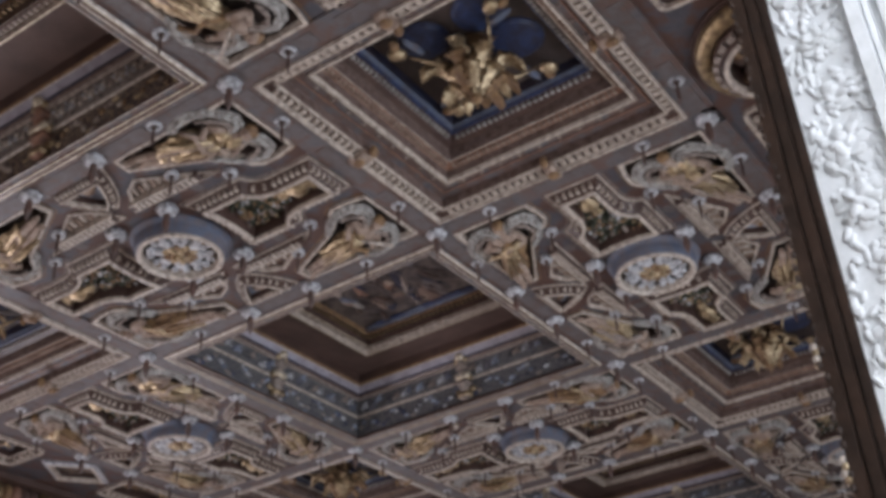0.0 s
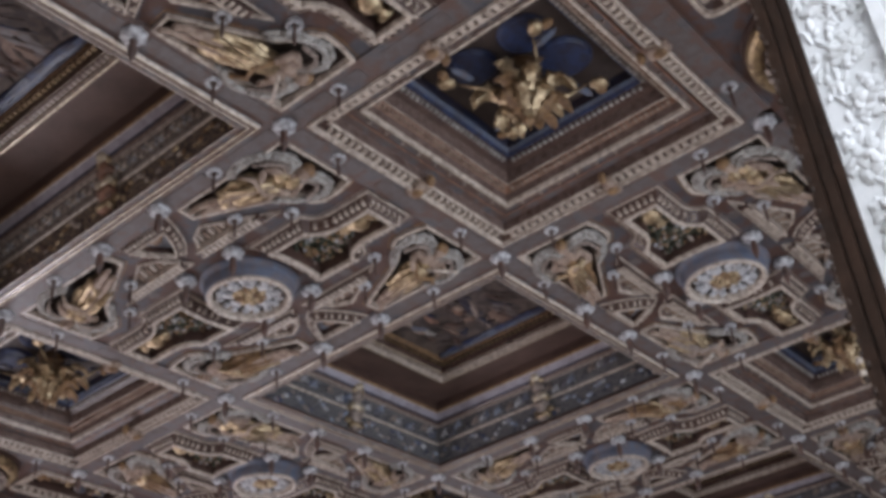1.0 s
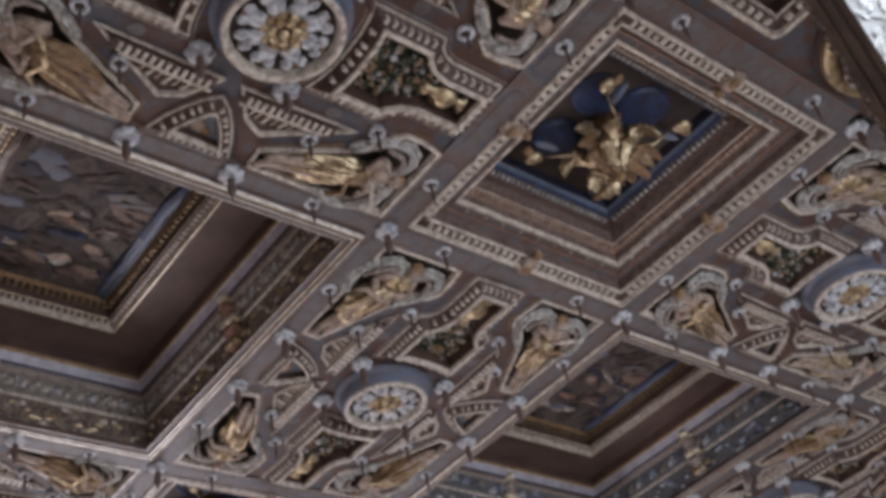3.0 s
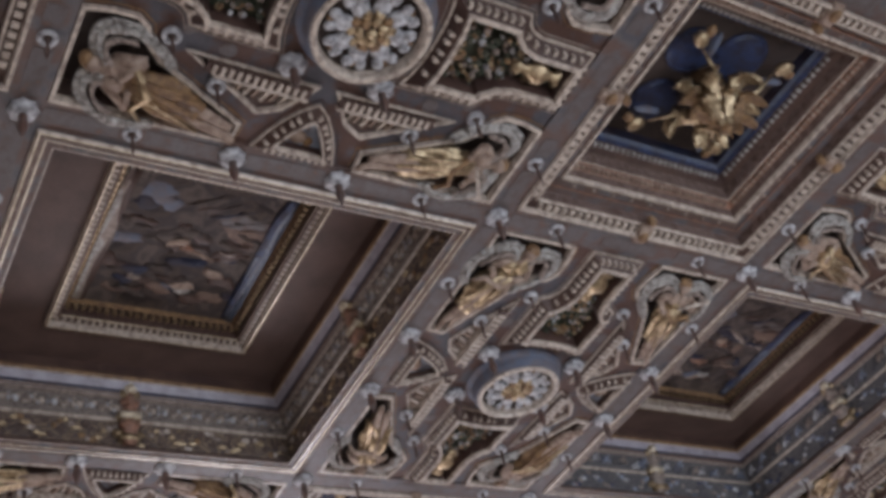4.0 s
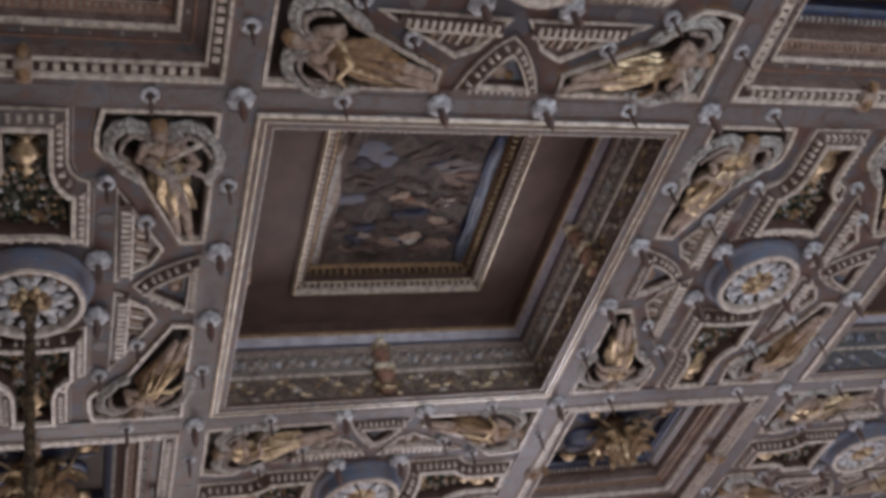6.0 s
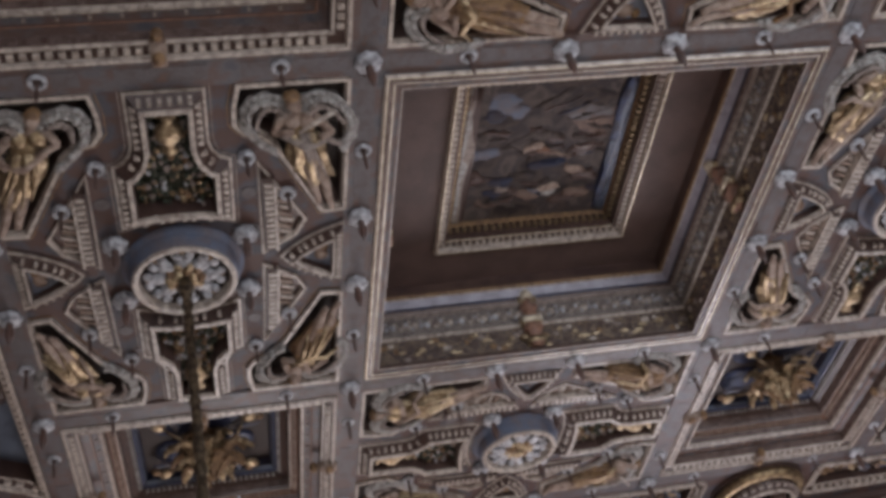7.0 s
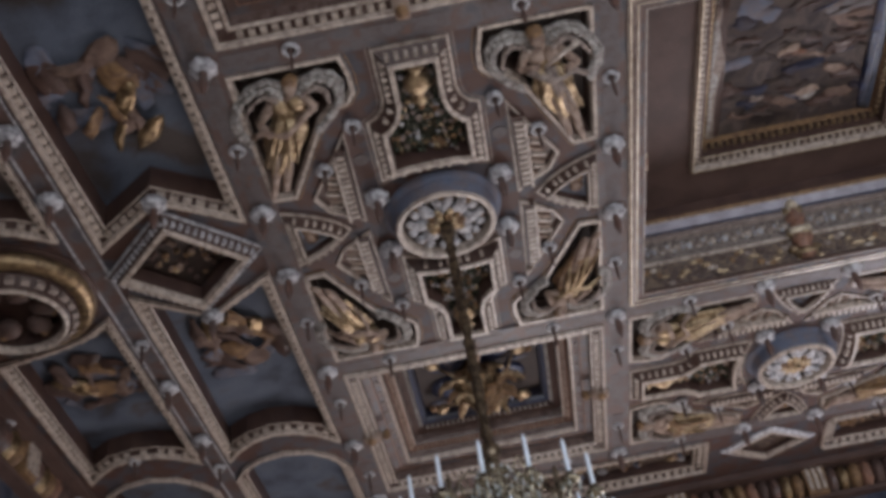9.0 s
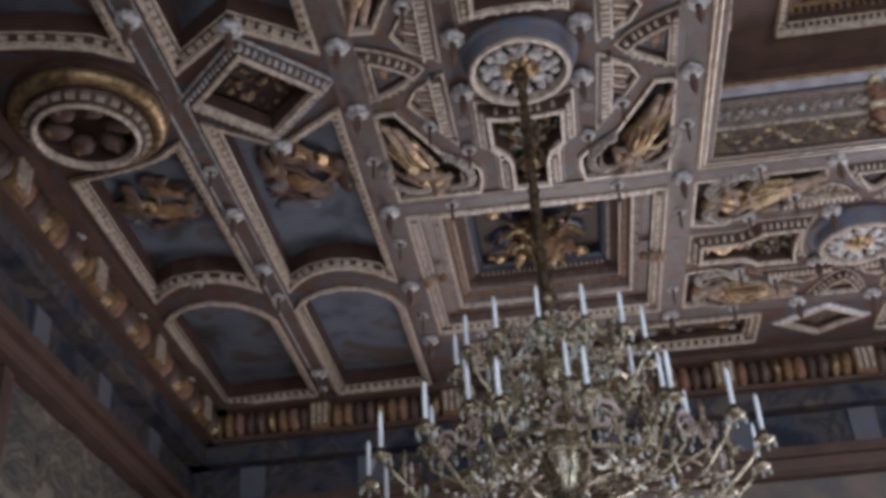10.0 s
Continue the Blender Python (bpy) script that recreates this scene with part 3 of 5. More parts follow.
def rosette_panel(ky):
    e = root("rosette_panel", pose(0, 0, H))
    tagged(e, "carved strapwork ceiling panel with round rosette and niches", "ceiling panel", "rosette panels")

    def drawn(poly, sx, sy):
        return [(x * sx, y * sy * ky) for x, y in poly]

    niches = [drawn(NICHE, sx, sy) for sx, sy in QUARTERS]
    wedges = [drawn(WEDGE, sx, sy) for sx, sy in QUARTERS]
    shells = [drawn(SHELL, 1, sy) for sy in (1, -1)]
    fans = [drawn(FAN, sx, 1) for sx in (1, -1)]
    g = Geo().holed(square(C / 2 - 0.09, 1.44 * ky), niches + wedges + shells + fans, 0.0, BOARD)
    for some, z, mat in ((shells, -0.006, TAN), (niches, -0.004, OCHRE), (fans, -0.005, DARK)):
        for poly in some:
            g.sweep(poly, [(-0.036, 0.002, mat), (-0.036, z, mat), (-0.029, z, mat), (-0.029, 0.002, None)])
    for sx, sy in QUARTERS:
        for x, y, r in ((0.435, 0.62, 0.05), (0.46, 0.30, 0.04), (0.37, 0.86, 0.035)):
            g.lathe((sx * x, sy * y, 0), [(r, 0.002), (r, -0.004), (r * 0.8, -0.006), (0.005, -0.006)], INLAY, 14, False)
    finish("board", g, e, "taupe and red painted strapwork board")
    for poly in niches:
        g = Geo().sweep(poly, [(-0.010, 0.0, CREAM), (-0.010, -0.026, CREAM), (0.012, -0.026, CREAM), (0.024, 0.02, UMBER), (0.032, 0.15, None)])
        # the niche's deep shade is put into the colour of this back
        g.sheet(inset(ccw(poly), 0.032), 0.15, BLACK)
        finish("niche", g, e, "niche with a cream edge and shade painted on its back")
    for sy, shell in zip((1, -1), shells):
        g = Geo().sweep(shell, [(-0.01, 0.004, CREAM), (-0.01, -0.014, CREAM), (0.006, -0.014, DARK), (0.068, -0.085, CREAM), (0.072, -0.102, CREAM), (0.094, -0.102, CREAM), (0.10, -0.07, DARK), (0.108, 0.05, None)])
        g.sheet(inset(ccw(shell), 0.108), 0.05, FROND)
        g.teeth(shell, 0.037, -0.050, (0.022, 0.034), 0.052, CREAM, 0.020, 0.012)
        rnd = random.Random(11 + sy)
        flowers = Geo()
        for k in range(330):
            x, y = rnd.uniform(-0.23, 0.23), rnd.uniform(0.48, 1.25)
            wide = 0.215 if y < 0.80 else (0.10 if y > 0.98 else 0.15)
            if abs(x) > wide:
                continue
            r = rnd.uniform(0.010, 0.026)
            flowers.blob((x, -y * sy * ky, 0.03 - 0.03 * rnd.random()), (r, r * rnd.uniform(0.7, 1.2), 0.02), rnd.choice((GREY, OCHRE, GOLD, FROND, FROND, FROND, TAN, OCHRE)), None, 6, 4)
        part_ = finish("cartouche", g, e, "cartouche of small carved flowers in a dentil frame")
        tagged(finish("flowers", carve(flowers, 0.006, 40.0), part_, "small cream and ochre flowers"), kind="stuff")
        g = Geo().lathe((0, 0, 0), [(0.02, -0.13), (0.055, -0.10), (0.026, -0.07), (0.05, -0.04), (0.088, 0.0), (0.085, 0.05), (0.04, 0.09), (0.03, 0.11), (0.075, 0.14)], GOLD, 14)
        turned = Matrix.Translation((0, -sy * 1.09 * ky, -0.02)) @ Matrix.Rotation(sy * math.pi / 2, 4, "X")
        g.v = [tuple(turned @ Vector((x * 0.95, y * 0.7, z * 1.15))) for x, y, z in g.v]
        finish("vase", carve(g, 0.007, 30.0), part_, "small gilt carved vase", True)
    for poly in wedges:
        # dentils run along the edge beside the drum; the field slopes up from it
        g = Geo().sweep(poly, [(-0.008, 0.004, CREAM), (-0.006, -0.020, CREAM), (0.008, -0.020, CREAM), (0.014, 0.01, UMBER), (0.024, 0.03, None)])
        g.sheet(inset(ccw(poly), 0.022), 0.03, RED)
        a, b, c = Vector(poly[0]), Vector(poly[3]), Vector(poly[1])
        d = b - a
        side = Vector((-d.y, d.x)).normalized()
        side = side if side.dot(c - a) > 0 else -side
        turn = math.atan2(d.y, d.x)
        p = a + d * 0.56 + side * 0.052
        g.box((p.x, p.y, -0.002), (d.length * 0.40, 0.036, 0.03), DARK, turn)
        p = a + d * 0.60 + side * 0.094
        g.box((p.x, p.y, -0.008), (d.length * 0.36, 0.008, 0.036), CREAM, turn)
        for k in range(12):
            q = a + d * (0.22 + 0.062 * k) + side * 0.054
            g.box((q.x, q.y, -0.034), (0.011, 0.026, 0.012), CREAM, turn)
        for k in range(7):
            q = a + d * (0.46 + 0.07 * k) + side * (0.15 + 0.012 * (k % 2))
            g.box((q.x, q.y, 0.018), (0.010, 0.045, 0.016), (SKIN, CREAM)[k % 2], turn + 0.35)
        finish("wedge", g, e, "small triangular frame with striped bars")
    for poly in fans:
        g = Geo().sweep(poly, [(-0.008, 0.004, CREAM), (-0.008, -0.014, CREAM), (0.004, -0.014, DARK), (0.058, -0.062, CREAM), (0.06, -0.076, CREAM), (0.070, -0.076, CREAM), (0.074, -0.04, DARK), (0.078, 0.01, None)])
        g.teeth(poly, 0.030, -0.040, (0.018, 0.032), 0.044, CREAM, 0.016, 0.006)
        g.sheet(inset(ccw(poly), 0.078), 0.01, PALEBLUE)
        sx = 1 if poly[0][0] > 0 else -1
        g.blob((sx * 0.89, 0.02, 0.0), (0.05, 0.06, 0.02), SKIN, None, 8, 5)
        g.blob((sx * 0.91, -0.05, 0.0), (0.035, 0.03, 0.02), OCHRE, None, 8, 5)
        finish("fan", g, e, "pointed side frame with dentil edge")
    drum = finish("drum", Geo().lathe((0, 0, 0), [(0.385, 0.006), (0.385, -0.014), (0.370, -0.022), (0.352, -0.040), (0.346, -0.07), (0.352, -0.078), (0.340, -0.13), (0.328, -0.135)], STEEL, 44, False), e, "hanging grey-blue drum")
    g = Geo().lathe((0, 0, 0), [(0.33, -0.128), (0.33, -0.148), (0.320, -0.156), (0.300, -0.155), (0.290, -0.14), (0.280, -0.09)], CREAM, 44, False)
    finish("rim", g, drum, "cream ring")
    g = Geo().lathe((0, 0, 0), [(0.285, -0.085), (0.12, -0.08), (0.01, -0.08)], BLACK, 32, False)
    finish("ground", g, drum, "dark ground of the rosette")
    for k in range(8):
        a = 2 * math.pi * k / 8
        m = Matrix.Rotation(a, 3, "Z")
        g = Geo().blob(m @ Vector((0.155, 0, -0.10)), (0.075, 0.055, 0.026), GREY, m, 10, 6)
        for w in (-1, 1):
            g.blob(m @ Vector((0.222, 0.040 * w, -0.112)), (0.038, 0.034, 0.022), GREY, m, 8, 5)
        g.blob(m @ Vector((0.235, 0, -0.10)), (0.022, 0.02, 0.022), OCHRE, m, 7, 4)
        finish("petal", carve(g, 0.012, 30.0), drum, "", True)
    for ring, (n_, r, z, q) in enumerate(((10, 0.105, -0.112, 0.034), (7, 0.065, -0.128, 0.032), (1, 0.0, -0.142, 0.034))):
        for k in range(n_):
            a = 2 * math.pi * (k + 0.5 * ring) / n_
            g = Geo().blob((r * math.cos(a), r * math.sin(a), z), (q, q, 0.024), GOLD if (k + ring) % 3 else OCHRE, None, 8, 5)
            finish("gilt_bead", carve(g, 0.012, 22.0), drum, "", True)
    return e


def carved_angel(seed, sx, sy):
    """A plain carved winged statue, head towards the wide end of its niche."""
    g, rnd = Geo(), random.Random(seed)
    lean = rnd.uniform(-0.05, 0.05)

    def at(x, y, z=0.0):
        """x across, y from head to foot, within the niche."""
        return Vector((sx * (0.70 + x + y * 0.27 + lean * y), -sy * (1.34 - 1.02 * y), -0.01 + z))

    robe, sash = rnd.choice(((GOLD, OCHRE), (GOLD, SKIN), (OCHRE, GOLD), (GOLD, TAN)))
    g.blob(at(0, 0.035, -0.03), (0.045, 0.052, 0.05), SKIN, None, 14, 9)
    g.blob(at(0, 0.0, -0.015), (0.052, 0.040, 0.05), OCHRE, None, 8, 6)
    g.tube([at(0, 0.07, -0.02), at(0, 0.13, -0.01)], 0.028, SKIN, 8, 0.04)
    for s in (-1, 1):
        g.blob(at(s * 0.05, 0.165, -0.01), (0.062, 0.075, 0.062), SKIN if seed % 2 else robe, None, 14, 9)
    g.blob(at(0, 0.26, -0.005), (0.085, 0.10, 0.065), robe, None, 16, 10)
    for s in (-1, 1):
        # arm, bent at the elbow
        el = at(s * 0.165, 0.24 + rnd.uniform(-0.06, 0.05), -0.035)
        g.tube([at(s * 0.085, 0.125, -0.02), el], 0.034, SKIN, 8, 0.027)
        g.tube([el, at(s * rnd.uniform(-0.02, 0.12), 0.25 + rnd.uniform(-0.08, 0.10), -0.085)], 0.027, SKIN, 8, 0.02)
        # wing: an arched band of feathers that springs from the shoulder and curls down, hollow beneath
        n = 16
        for band, (r0, r1, z) in enumerate(((1.16, 0.94, 0.012), (0.97, 0.76, -0.004), (0.79, 0.64, -0.018))):
            if band == 2:
                n = 9
            ring = []
            for t in range(n + 1):
                th = radians(175 - (255 if band < 2 else 150) * t / n)
                fat = 1 - 0.35 * max(0, t / n - 0.6)
                ring.append([at(s * (0.165 + 0.15 * r * fat * math.cos(th)), 0.16 - 0.165 * r * math.sin(th) + 0.10 * (t / n) ** 2, z) for r in (r0 * (1 + 0.03 * (t % 2)), r1)])
            for t in range(n):
                q = [ring[t][0], ring[t + 1][0], ring[t + 1][1], ring[t][1]]
                k = Vector((0, 0, -0.030 - 0.004 * (t % 2)))
                g.add(q + [p + k for p in q], [(0, 1, 2, 3), (7, 6, 5, 4), (0, 4, 5, 1), (1, 5, 6, 2), (2, 6, 7, 3), (3, 7, 4, 0)], TAN if band == 2 else WING)
    # skirt of deep folds, open over one leg
    seg, rows_ = 30, 12
    vs, fs = [], []
    for i in range(rows_):
        t = i / (rows_ - 1)
        c = at(0.015 * math.sin(t * 4 + seed), 0.28 + 0.36 * t, -0.01)
        w = 0.085 + 0.035 * math.sin(min(1, t * 1.5) * math.pi * 0.6) - 0.045 * max(0, t - 0.35)
        for b in range(seg):
            a = 2 * math.pi * b / seg
            k = 1 + 0.17 * math.cos(a * 7 + t * 3 + seed) + 0.10 * math.cos(a * 3 - t * 6)
            vs.append(c + Vector((w * k * math.cos(a), 0.02 * math.sin(a * 3), 0.062 * k * math.sin(a))))
    for i in range(rows_ - 1):
        for b in range(seg):
            x, y = i * seg + b, i * seg + (b + 1) % seg
            fs.append((x, y, y + seg, x + seg))
    fs += [tuple(range(seg)), tuple((rows_ - 1) * seg + b for b in range(seg))]
    g.add(vs, fs, robe)
    for s in (-1, 1):
        g.tube([at(0.03 * s, 0.5, -0.03), at(0.035 * s, 0.70, -0.035), at(0.03 * s, 0.80 + 0.02 * s, -0.03), at(0.04 * s, 0.86 + 0.02 * s, -0.055)], 0.042, SKIN, 8, 0.02)
    for k in range(6):
        u = rnd.uniform(-0.09, 0.09)
        g.tube([at(u * 0.6, 0.24, -0.065), at(u + rnd.uniform(-0.03, 0.03), 0.40, -0.09), at(u * 1.4, 0.58 + rnd.uniform(-0.05, 0.10), -0.06)], 0.022, rnd.choice((robe, sash, robe)), 6, 0.010)
    g.tube([at(-0.11, 0.24, -0.06), at(0.0, 0.34, -0.09), at(0.14, 0.29, -0.07), at(0.2, 0.36, -0.04)], 0.028, sash, 7, 0.015)
    if seed % 4 == 1:
        g.tube([at(-0.02, 0.20, -0.10), at(0.22, 0.06, -0.10)], 0.012, CREAM, 6, 0.016)
    carve(g, 0.013, 16.0, seed * 1.7)
    ob = finish("carved_angel", g, None, "", True)
    return tagged(ob, "carved winged figure with gilt drapery in its niche", "statue", "carved angels")


def boss(big):
    """A scalloped white plate with a turned drop hanging from it."""
    k = 0.88 if big else 0.62
    e = root("ceiling_boss", pose(0, 0, H))
    tagged(e, "white scalloped ceiling boss with a dark turned drop" if big else "small white ceiling boss with a thin drop", "boss", "ceiling bosses")
    if big:
        g = Geo().lathe((0, 0, -0.016), [(0.078 * k, 0.016), (0.090 * k, -0.012 * k), (0.084 * k, -0.036 * k), (0.055 * k, -0.055 * k), (0.025 * k, -0.060 * k)], GREY, 24, True, 0.09, 8)
        prof = [(0.018 * k, -0.055 * k), (0.030 * k, -0.075 * k), (0.022 * k, -0.10 * k), (0.034 * k, -0.13 * k), (0.030 * k, -0.18 * k), (0.014 * k, -0.22 * k), (0.005, -0.25 * k)]
    else:
        # a hollow ring; the drop hangs from its dark middle
        g = Geo().lathe((0, 0, -0.016), [(0.080 * k, 0.016), (0.088 * k, -0.014 * k), (0.074 * k, -0.036 * k), (0.052 * k, -0.036 * k), (0.042 * k, -0.012 * k), (0.04 * k, 0.01)], GREY, 20, False)
        prof = [(0.030 * k, 0.01), (0.020 * k, -0.05 * k), (0.014 * k, -0.09 * k), (0.020 * k, -0.15 * k), (0.018 * k, -0.22 * k), (0.005, -0.28 * k)]
    finish("plate", g, e, "", True)
    g = Geo().lathe((0, 0, -0.016), prof, RED if big else UMBER, 10, True)
    finish("drop", g, e, "dark drop", True)
    return e


for k in range(NA):
    painting_coffer(k * P + A / 2, k > 0)
first_c, first_star = star_coffer(), gilt_star()
first_across, first_along = rosette_panel(LONG), rosette_panel(SHORT)
angels = [[carved_angel(21 + i + 4 * v, sx, sy) for i, (sx, sy) in enumerate(QUARTERS)] for v in range(3)]
panels = [pose(k * P - C / 2, AY / 2, H) for k in range(NA + 1)]
panels += [pose(k * P + A / 2, y, H, 0, 0, 90) for k in range(NA) for y in (-C / 2, AY + C / 2)]
for i, m in enumerate(panels):
    ky, first = (LONG, first_across) if i <= NA else (SHORT, first_along)
    if i in (0, NA + 1):
        first.matrix_world = m
    else:
        copy_thing(first, m)
    for a, (sx, sy) in zip(angels[i % 3], QUARTERS):
        place = m @ Matrix.Translation((0, -sy * 1.40 * (ky - 1.025), 0))
        if i >= 3:
            copy_thing(a, place)
        else:
            a.matrix_world = place
n = 0
for k in range(NA + 1):
    for y in (-C / 2, AY + C / 2):
        m = pose(k * P - C / 2, y, H)
        if n:
            copy_thing(first_c, m)
            copy_thing(first_star, m)
        n += 1
big, small = boss(True), boss(False)
spots, minor = [], []
for k in range(NA + 1):
    for x in (k * P - C, k * P):
        spots += [(x, y) for y in (Y0, 0, AY, Y1)]
        spots += [(x, AY / 2 + v) for v in (-0.337, 0.337)]
        minor += [(x, AY / 2 + v) for v in (-0.92, 0.92)]
        minor += [(x, y + v) for v in (-0.64, 0.64) for y in (-C / 2, AY + C / 2)]
for k in range(NA):
    for y in (Y0, 0, AY, Y1):
        spots += [(k * P + A / 2 + v, y) for v in (-0.337, 0.337)]
        minor += [(k * P + A / 2 + v, y) for v in (-0.92, 0.92)]
for k in range(NA + 1):
    minor += [(k * P - C / 2 + v, y) for v in (-0.64, 0.64) for y in (Y0, 0, AY, Y1)]
for m in panels:
    for sx, sy in QUARTERS:
        p = [m @ Vector((sx * x, sy * y, 0)) for x, y in ((0.40, 0.27), (0.43, 0.93), (0.67, 0.60))]
        spots.append(p[0][:2])
        minor += [p[1][:2], p[2][:2]]
for some, ob in ((spots, big), (minor, small)):
    for i, (x, y) in enumerate(some):
        m = pose(x, y, H, 0, 0, (i * 37) % 45)
        if i:
            copy_thing(ob, m)
        else:
            ob.matrix_world = m

# ---- ceiling: wide border at the end wall, with painted skies, diamond and round pendant ----
MID = AY / 2
SKIES = 1.055  # length of the sky panels against their first drawing


def mirrored(poly):
    return [(x, 2 * MID - y) for x, y in poly]


SKY_R = [(-2.39, 1.83), (-2.39, 4.10), (-2.55, 3.93), (-2.72, 3.83), (-2.88, 3.80), (-3.05, 3.84), (-3.20, 3.94), (-3.33, 4.09), (-3.33, 1.81), (-2.86, 2.14)]
SKY_L = [(-3.56, 1.98), (-3.56, 4.02), (-3.72, 3.87), (-3.88, 3.79), (-4.04, 3.77), (-4.22, 3.80), (-4.37, 3.90), (-4.50, 4.02), (-4.46, 2.25), (-4.22, 2.22), (-4.0, 2.18), (-3.78, 2.12)]
ARCH_R = [(-2.40, 6.16), (-3.36, 6.18), (-3.36, 4.42), (-3.26, 4.27), (-3.10, 4.17), (-2.88, 4.13), (-2.66, 4.19), (-2.50, 4.34), (-2.40, 4.56)]
ARCH_L = [(-3.58, 6.16), (-4.60, 6.20), (-4.56, 4.40), (-4.44, 4.26), (-4.28, 4.17), (-4.06, 4.14), (-3.84, 4.22), (-3.68, 4.38), (-3.58, 4.58)]
SKY_R, SKY_L, ARCH_R, ARCH_L = [[(x, MID + (y - 1.55) * SKIES) for x, y in q] for q in (SKY_R, SKY_L, ARCH_R, ARCH_L)]
DIAMOND = [(-2.87, MID - 0.40), (-2.48, MID), (-2.87, MID + 0.40), (-3.27, MID)]


def sky_recess(name, poly, e, label):
    g = Geo().sweep(poly, [(-0.012, 0.01, CREAM), (-0.012, -0.03, CREAM), (0.016, -0.03, CREAM), (0.022, 0.005, DARK), (0.06, 0.045, CREAM), (0.068, 0.03, CREAM), (0.08, 0.035, DARK), (0.09, 0.19, None)])
    ob = finish(name, g, e, label)
    g = Geo().teeth(poly, 0.042, 0.014, (0.05, 0.03), 0.078, CREAM, 0.014, 0.01)
    tagged(finish("dentils", g, ob), kind="stuff")
    finish("painted_sky", Geo().sheet(inset(ccw(poly), 0.08), 0.19, SKYBLUE), ob, "grey-blue painted sky")
    return ob


def end_border():
    e = root("end_border", pose(0, 0, H))
    tagged(e, "wide carved ceiling border with painted sky panels", "ceiling panel")
    holes = []
    for poly in (SKY_R, SKY_L, ARCH_R, ARCH_L):
        holes += [poly, mirrored(poly)]
    for name, x0, x1, some in (("board", -3.385, X0 - 0.10, [SKY_R, ARCH_R]), ("board", -4.63, -3.505, [SKY_L, ARCH_L])):
        some = some + [mirrored(p) for p in some] + ([DIAMOND] if x1 > -3 else [])
        g = Geo().holed([(x0, NEAR), (x1, NEAR), (x1, FAR), (x0, FAR)], some, 0.004, BOARD)
        finish(name, g, e, "dark taupe strapwork board")
    for x0, x1 in ((-3.505, -3.385), (LEFT, -4.63)):
        g = Geo()
        block(g, x0, x1, NEAR, FAR, 0.0, 0.05, BEAM)
        finish("rib", g, e, "flat grey mauve rib")
    for p in holes:
        sky_recess("sky_panel", p, e, "deep recess with dentil edge")
    g = Geo().sweep(DIAMOND, [(-0.10, 0.0, GREY), (-0.10, -0.015, GREY), (-0.085, -0.02, DARK), (-0.035, -0.085, CREAM), (-0.028, -0.10, CREAM), (0.0, -0.10, CREAM), (0.012, -0.05, DARK), (0.03, 0.05, None)])
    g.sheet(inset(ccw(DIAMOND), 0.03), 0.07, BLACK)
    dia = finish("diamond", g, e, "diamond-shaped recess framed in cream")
    g = Geo().teeth(DIAMOND, -0.06, -0.052, (0.026, 0.03), 0.05, GREY, 0.02)
    tagged(finish("dentils", g, dia), kind="stuff")
    g, rnd = Geo(), random.Random(5)
    for k in range(70):
        a, r = rnd.uniform(0, 6.3), 0.30 * math.sqrt(rnd.random())
        x, y = r * math.cos(a), r * math.sin(a)
        if abs(x) + abs(y) < 0.30:
            g.blob((-2.87 + x, MID + y, 0.055), (rnd.uniform(0.015, 0.03), rnd.uniform(0.012, 0.025), 0.02), rnd.choice((GOLD, OCHRE, SKIN, UMBER, UMBER)), None, 6, 4)
    tagged(finish("foliage", g, dia, "carved ochre foliage"), kind="stuff")
    # strip mouldings along the beam lines
    for x in (-3.445, -4.68):
        for k in (-0.075, 0.06):
            g = Geo()
            block(g, x + k, x + k + 0.015, NEAR + 0.3, FAR - 0.3, -0.012, 0.0, GREY)
            finish("fillet", g, e)
    return e


